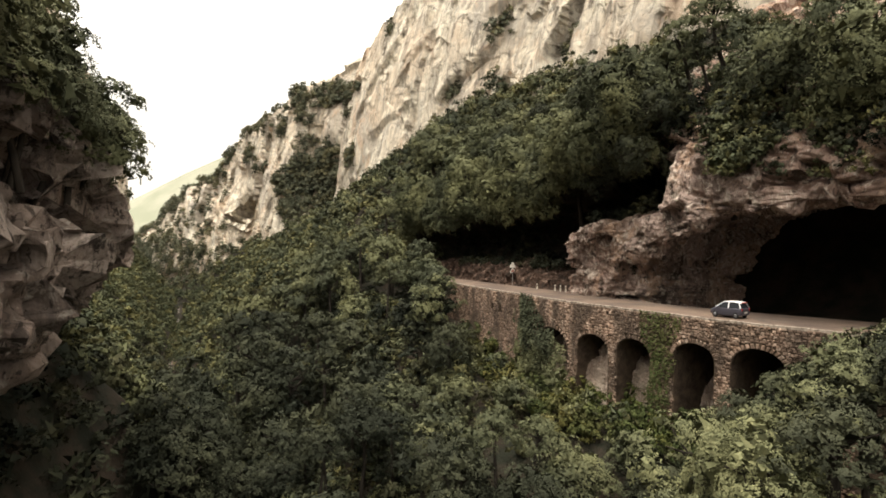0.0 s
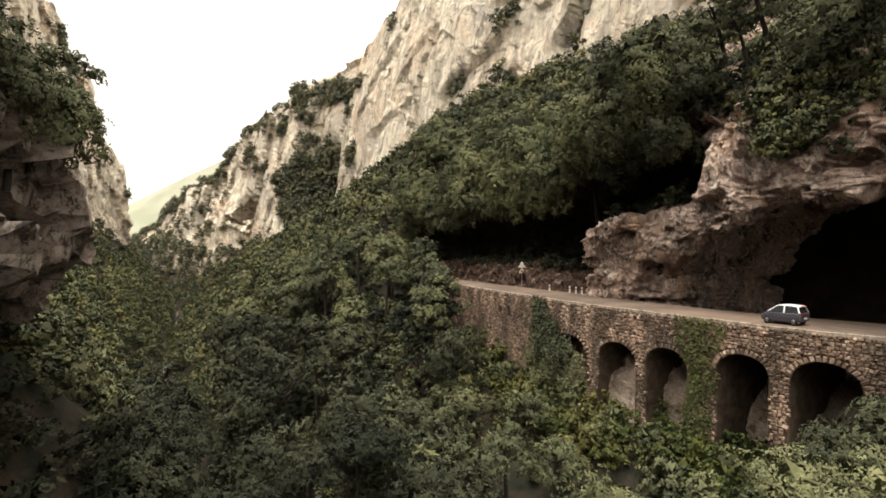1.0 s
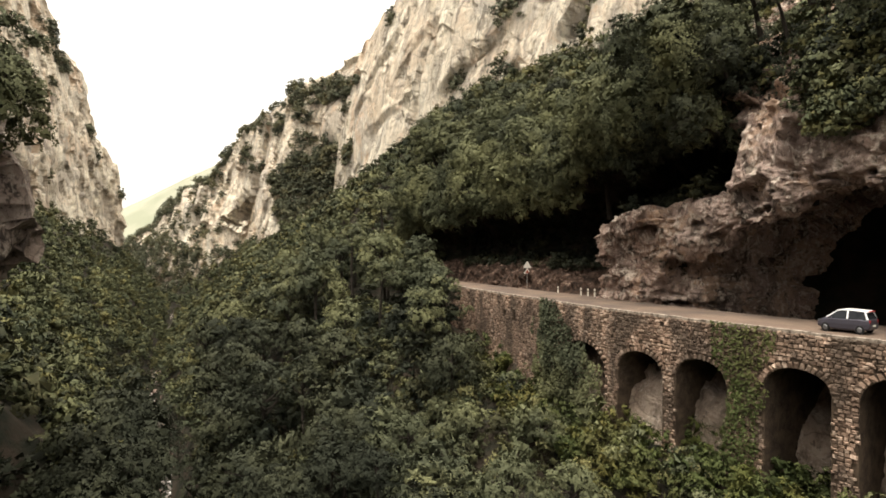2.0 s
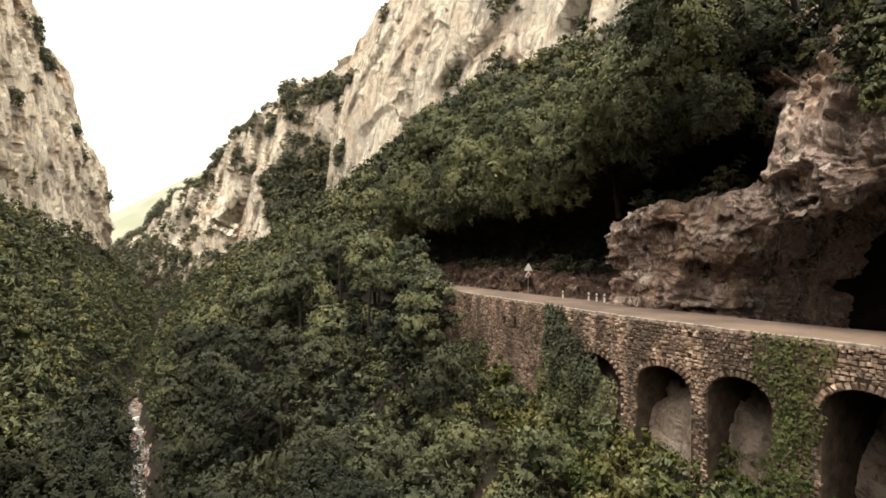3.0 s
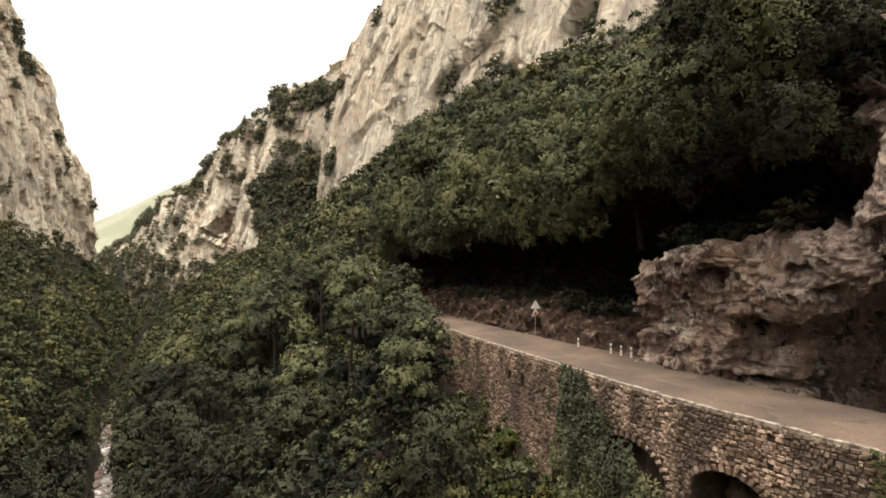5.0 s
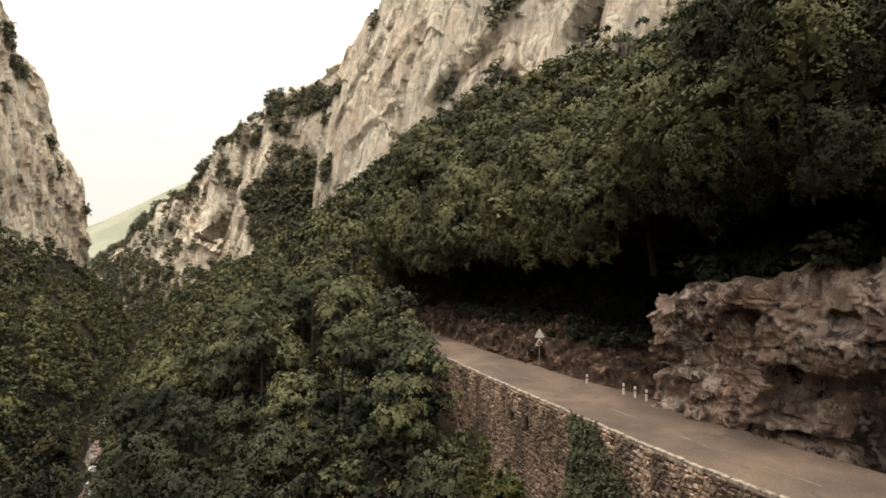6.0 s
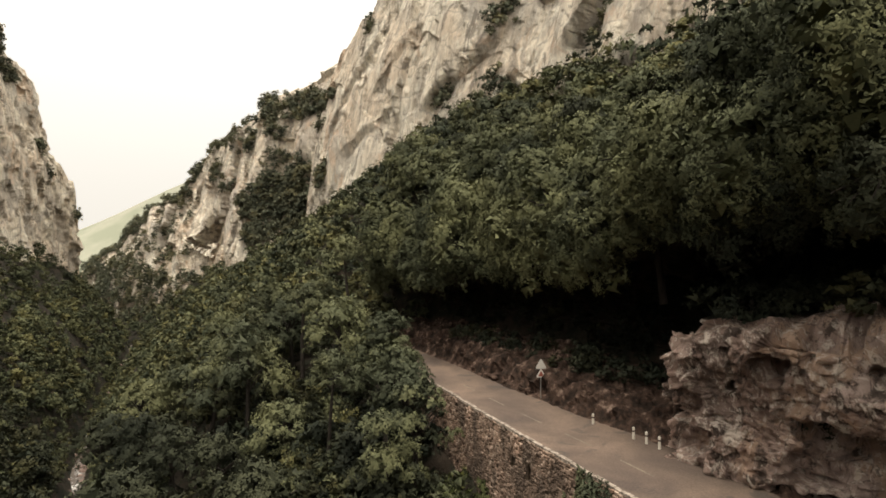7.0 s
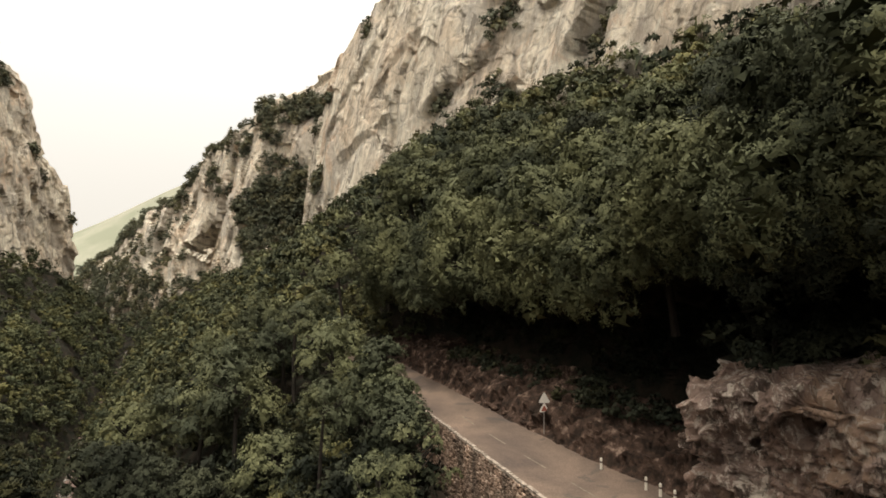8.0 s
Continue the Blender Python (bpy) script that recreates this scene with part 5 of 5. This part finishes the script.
# Shrubs that hide the foot of the wall.
g = np.random.RandomState(57)
sd_ = g.uniform(42, 96, 230)
so_ = -g.uniform(-2.0, 4.6, 230)
st_ = np.interp(sd_, [45, 52, 60, 70, 82, 96], [-8.4, -8.9, -10.0, -11.0, -9.5, -6.0])
sp_ = road_at(sd_, so_)
su_, sv_ = uv(sp_[:, 0], sp_[:, 1])
joined("wall_foot_shrubs", np.c_[sp_, np.maximum(st_ - 2.6 + g.uniform(-0.8, 0.5, 230), np.minimum(surface_z(su_, sv_) - 0.4, st_ - 0.5))], 57, M_IVY, "yellow-green shrubs along the foot of the viaduct", 0.1, 470, (1.1, 2.0), "undergrowth")


# Faded dashes down the middle of the road.
M_DASH = material("worn_road_paint", 0.8)
dash_fac = ramp(M_DASH, noise_out(M_DASH, 2.2, 6, 0.75), [(0.40, (0, 0, 0)), (0.6, (1, 1, 1))])
paint(M_DASH, blend(M_DASH, dash_fac, (0.115, 0.092, 0.07), (0.20, 0.165, 0.12)))
for start in np.arange(46, 104, 6.0):
    q = np.linspace(start, start + 3.0, 5)
    lo = np.c_[road_at(q, 0.42 * inner_off(q)), np.full(5, ROAD_Z + 0.036)]
    hi = np.c_[road_at(q, 0.42 * inner_off(q) + 0.14), np.full(5, ROAD_Z + 0.036)]
    dash = new("lane_dash", mesh("lane_dash", np.stack([lo, hi], 1), grid_faces(5, 2), M_DASH))
    dash.parent = road


# Shrubs along the top of the road bank.
g = np.random.RandomState(52)
bq = g.uniform(70, 122, 90)
bo = inner_off(bq) + g.uniform(3.0, 7.0, 90)
joined("bank_top_shrubs", np.c_[road_at(bq, bo), ROAD_Z + np.interp(bo - inner_off(bq), [3, 4, 7], [1.9, 2.2, 2.6])], 52, M_DARKLEAF, "dark shrubs along the top of the road bank", 0.16, 240, (0.7, 1.7), "undergrowth")


# ---- the plan above is drawn 1 : 0.95; bring it to true metres ----
TRUE = 0.95
for ob in list(scene.objects):
    if ob.parent is None and ob.type in {"MESH", "EMPTY"}:
        ob.matrix_basis = Matrix.Scale(TRUE, 4) @ ob.matrix_basis
ROAD_TOP = (ROAD_Z + 0.0) * TRUE


# ---- road furniture ----
def part(name, bm, mat, parent, label=""):
    me = bpy.data.meshes.new(name)
    bm.to_mesh(me)
    bm.free()
    me.materials.append(mat)
    ob = new(name, me)
    ob.parent = parent
    return tagged(ob, label)


def tube(bm, r0, r1, z0, z1, n=12, x=0.0, y=0.0):
    bmesh.ops.create_cone(bm, cap_ends=True, segments=n, radius1=r0, radius2=r1, depth=z1 - z0, matrix=Matrix.Translation((x, y, (z0 + z1) / 2)))


def box(bm, x, y, z, sx, sy, sz, turn=0.0):
    bmesh.ops.create_cube(bm, size=1.0, matrix=Matrix.Translation((x, y, z)) @ Matrix.Rotation(turn, 4, "Z") @ Matrix.Diagonal((sx, sy, sz, 1)))


def plain(name, colour, rough=0.6, metal=0.0, wear=0.25):
    m = material(name, rough, metal)
    paint(m, blend(m, ramp(m, noise_out(m, 6, 5, 0.7), [(0.4, (0, 0, 0)), (0.7, (wear,) * 3)]), colour, tuple(c * 0.4 for c in colour)))
    return m


M_POST = plain("weathered_white_paint", (0.62, 0.57, 0.48))
M_BAND = plain("dull_dark_band", (0.10, 0.07, 0.06))
M_STEEL = plain("dull_galvanised_steel", (0.42, 0.40, 0.37), 0.5, 0.6)
M_SIGN = plain("faded_sign_white", (0.66, 0.62, 0.55))
M_RED = plain("faded_sign_red", (0.30, 0.10, 0.07))


def guide_post(x, y, h):
    post = new("guide_post")
    post.location = (x * TRUE, y * TRUE, ROAD_TOP)
    bm = bmesh.new()
    tube(bm, 0.10, 0.085, -0.4, h - 0.06)
    tube(bm, 0.085, 0.04, h - 0.06, h)
    part("post", bm, M_POST, post)
    bm = bmesh.new()
    tube(bm, 0.097, 0.094, h - 0.34, h - 0.22)
    part("band", bm, M_BAND, post, "dull dark reflector band")
    return tagged(post, "short white-painted guide post at the road's inner edge", "guide post", "guide posts")


POSTS = [(14.12, 79.05, 0.80), (16.0, 75.25, 0.86), (16.54, 74.2, 0.84), (17.0, 73.07, 0.86)]
for x, y, h in POSTS:
    guide_post(x, y, h)


def triangle(bm, size, thick, z, y, flip=False, hole=0.0):
    """A three-cornered plate standing upright with rounded-off corners."""
    ring = []
    for k in range(3):
        a = math.pi / 2 + k * 2 * math.pi / 3 + (math.pi if flip else 0)
        for o in (-0.12, 0.12):
            ring.append((math.cos(a + o) * size, math.sin(a + o) * size))
    front = [bm.verts.new((x, y, z + q)) for x, q in ring]
    face = bm.faces.new(front)
    ext = bmesh.ops.extrude_face_region(bm, geom=[face])
    bmesh.ops.translate(bm, vec=(0, thick, 0), verts=[v for v in ext["geom"] if isinstance(v, bmesh.types.BMVert)])


sign = new("road_sign")
sign.location, sign.rotation_euler = (11.5 * TRUE, 87.2 * TRUE, 1.25 * TRUE), (0, 0, 0.15)
bm = bmesh.new()
tube(bm, 0.035, 0.035, -0.8, 2.6)
part("pole", bm, M_STEEL, sign, "thin grey steel pole")
bm = bmesh.new()
triangle(bm, 0.54, 0.03, 2.2, -0.07)
plate = part("upper_plate", bm, M_SIGN, sign, "pale three-cornered warning plate")
bm = bmesh.new()
triangle(bm, 0.46, 0.03, 1.36, -0.07)
low = part("lower_plate", bm, M_SIGN, sign, "smaller three-cornered plate with a pale rim")
bm = bmesh.new()
triangle(bm, 0.29, 0.012, 1.345, -0.085)
part("symbol", bm, M_RED, low, "dark worn field")
tagged(sign, "three-cornered road sign on a thin pole beside the bank", "road sign")

# Boulders at the foot of the bank.
def boulder(seed, x, y, z, r):
    bm = bmesh.new()
    bmesh.ops.create_icosphere(bm, subdivisions=3, radius=1.0)
    co = np.array([v.co for v in bm.verts])
    k = 1 + 0.25 * facets(co + seed * 7.7, (0.9, 0.9, 0.8)) + 0.2 * fbm(co + seed, 1.0, 3)
    for v, s in zip(bm.verts, k):
        v.co = Vector((v.co.x * s * r * 1.3, v.co.y * s * r, v.co.z * s * r * 0.75))
    me = bpy.data.meshes.new("boulder")
    bm.to_mesh(me)
    bm.free()
    me.materials.append(M_BANK)
    ob = new("boulder", me)
    ob.location, ob.rotation_euler = (x * TRUE, y * TRUE, z * TRUE), (0, 0, seed)
    return tagged(ob, "rough grey limestone boulder at the foot of the bank", "boulder", "boulders along the bank")


for k, (dd_, o, r) in enumerate([(97, 7.1, 0.4), (98.3, 7.5, 0.55), (101.5, 7.2, 0.35), (104, 7.4, 0.6), (105.2, 7.1, 0.4), (109, 7.3, 0.5), (90.5, 7.6, 0.5)]):
    p = road_at(dd_, np.array(o - 6.6 + inner_off(dd_)))
    boulder(k + 1, p[0], p[1], ROAD_Z + 0.35, r)


# ---- the car ----
M_PAINT = material("dark_grey_car_paint", 0.3, 0.4)
paint(M_PAINT, (0.075, 0.07, 0.085))
M_ROOF = plain("white_car_roof", (0.70, 0.70, 0.70), 0.3, 0.0, 0.05)
M_GLASS = material("dark_car_glass", 0.06)
paint(M_GLASS, (0.02, 0.022, 0.025))
M_TYRE = plain("black_rubber", (0.022, 0.022, 0.022), 0.85)
M_RIM = plain("alloy_rim", (0.22, 0.22, 0.23), 0.4, 0.8)
M_TAIL = plain("red_tail_lamp", (0.45, 0.03, 0.025), 0.25)
M_PLATE = plain("number_plate", (0.7, 0.68, 0.6), 0.5)


def loft(bm, rings):
    """Closed skin over rings of equal count, capped at both ends."""
    vs_ = [[bm.verts.new(p) for p in r] for r in rings]
    n = len(rings[0])
    for a, b in zip(vs_[:-1], vs_[1:]):
        for i in range(n):
            bm.faces.new((a[i], a[(i + 1) % n], b[(i + 1) % n], b[i]))
    bm.faces.new(vs_[0][::-1])
    bm.faces.new(vs_[-1])
    bmesh.ops.recalc_face_normals(bm, faces=bm.faces)


def car(x, y, z, heading):
    """A small hatchback, 3.4 m long; local x forwards."""
    c = new("car")
    c.location, c.rotation_euler, c.scale = (x, y, z), (0, 0, heading), (0.73, 0.88, 0.92)

    def ring(px, w, lo, hi, r=0.1):
        return [(px, -w + r, lo), (px, -w, lo + r), (px, -w * 1.01, (lo + hi) / 2), (px, -w * 0.97, hi - r), (px, -w + 1.6 * r, hi),
                (px, w - 1.6 * r, hi), (px, w * 0.97, hi - r), (px, w * 1.01, (lo + hi) / 2), (px, w, lo + r), (px, w - r, lo)]
    bm = bmesh.new()
    loft(bm, [ring(-1.80, 0.70, 0.42, 0.86), ring(-1.74, 0.77, 0.30, 0.95), ring(-1.2, 0.82, 0.22, 0.98), ring(0.0, 0.83, 0.20, 0.95),
              ring(0.9, 0.82, 0.22, 0.93), ring(1.4, 0.79, 0.24, 0.84), ring(1.74, 0.70, 0.30, 0.70), ring(1.84, 0.56, 0.40, 0.60)])
    body = part("body", bm, M_PAINT, c, "dark grey painted body")

    def cab(px, w, hi, w2):
        return [(px, -w, 0.90), (px, -w2, hi), (px, w2, hi), (px, w, 0.90)]
    bm = bmesh.new()
    loft(bm, [cab(-1.72, 0.70, 0.98, 0.66), cab(-1.48, 0.73, 1.40, 0.57), cab(-0.9, 0.75, 1.45, 0.60), cab(0.1, 0.76, 1.44, 0.60), cab(0.45, 0.76, 1.36, 0.58), cab(1.12, 0.72, 0.93, 0.66)])
    part("windows", bm, M_GLASS, c, "dark tinted glasshouse")
    bm = bmesh.new()
    loft(bm, [[(px, -w, h), (px, -w * 0.9, h + 0.05), (px, w * 0.9, h + 0.05), (px, w, h)] for px, w, h in ((-1.62, 0.55, 1.38), (-1.45, 0.60, 1.41), (-0.5, 0.62, 1.45), (0.15, 0.62, 1.43), (0.42, 0.58, 1.37))])
    part("roof", bm, M_ROOF, c, "white roof panel")
    for s in (-1, 1):
        for xa, xb, za, zb, ya, yb in ((0.42, 1.08, 1.37, 0.94, 0.585, 0.74), (-0.35, -0.35, 1.43, 0.92, 0.615, 0.765), (-1.45, -1.66, 1.40, 0.95, 0.585, 0.72)):
            bm = bmesh.new()
            loft(bm, [[(xa - 0.05, s * ya, za), (xa + 0.05, s * ya, za), (xa + 0.05, s * (ya + 0.03), za), (xa - 0.05, s * (ya + 0.03), za)],
                      [(xb - 0.06, s * yb, zb), (xb + 0.06, s * yb, zb), (xb + 0.06, s * (yb + 0.03), zb), (xb - 0.06, s * (yb + 0.03), zb)]])
            part("pillar", bm, M_ROOF, c, "pale window pillar")
    for wx in (-1.18, 1.14):
        for s in (-1, 1):
            bm = bmesh.new()
            bmesh.ops.create_cone(bm, cap_ends=True, segments=24, radius1=0.29, radius2=0.29, depth=0.19, matrix=Matrix.Translation((wx, s * 0.76, 0.29)) @ Matrix.Rotation(math.pi / 2, 4, "X"))
            bmesh.ops.bevel(bm, geom=[e for e in bm.edges if len(e.link_faces) == 2 and any(len(f.verts) > 4 for f in e.link_faces)], offset=0.03, segments=2, affect="EDGES")
            wheel = part("tyre", bm, M_TYRE, c, "black tyre")
            bm = bmesh.new()
            bmesh.ops.create_cone(bm, cap_ends=True, segments=16, radius1=0.17, radius2=0.13, depth=0.03, matrix=Matrix.Translation((wx, s * 0.865, 0.29)) @ Matrix.Rotation(-s * math.pi / 2, 4, "X"))
            part("rim", bm, M_RIM, wheel, "silver alloy rim")
    for s in (-1, 1):
        bm = bmesh.new()
        box(bm, -1.76, s * 0.62, 0.80, 0.08, 0.16, 0.22)
        part("tail_lamp", bm, M_TAIL, c, "red tail lamp")
        bm = bmesh.new()
        box(bm, 1.62, s * 0.60, 0.68, 0.22, 0.20, 0.12)
        part("headlight", bm, M_RIM, c, "clear headlight")
        bm = bmesh.new()
        box(bm, 0.72, s * 0.90, 0.98, 0.12, 0.16, 0.12)
        part("mirror", bm, M_PAINT, c)
    bm = bmesh.new()
    box(bm, -1.80, 0, 0.55, 0.03, 0.5, 0.11)
    part("plate", bm, M_PLATE, c, "plain pale number plate")
    bm = bmesh.new()
    box(bm, -1.60, 0, 1.43, 0.16, 1.0, 0.03)
    part("spoiler", bm, M_TAIL, c, "red rear spoiler")
    return tagged(c, "small dark grey hatchback with a white roof on the road", "car")


CAR_D, CAR_OFF = 50.9, 2.7
cp = road_at(CAR_D, np.array(CAR_OFF))
car(float(cp[0]) * TRUE, float(cp[1]) * TRUE, ROAD_TOP + 0.02, wall_turn(CAR_D))
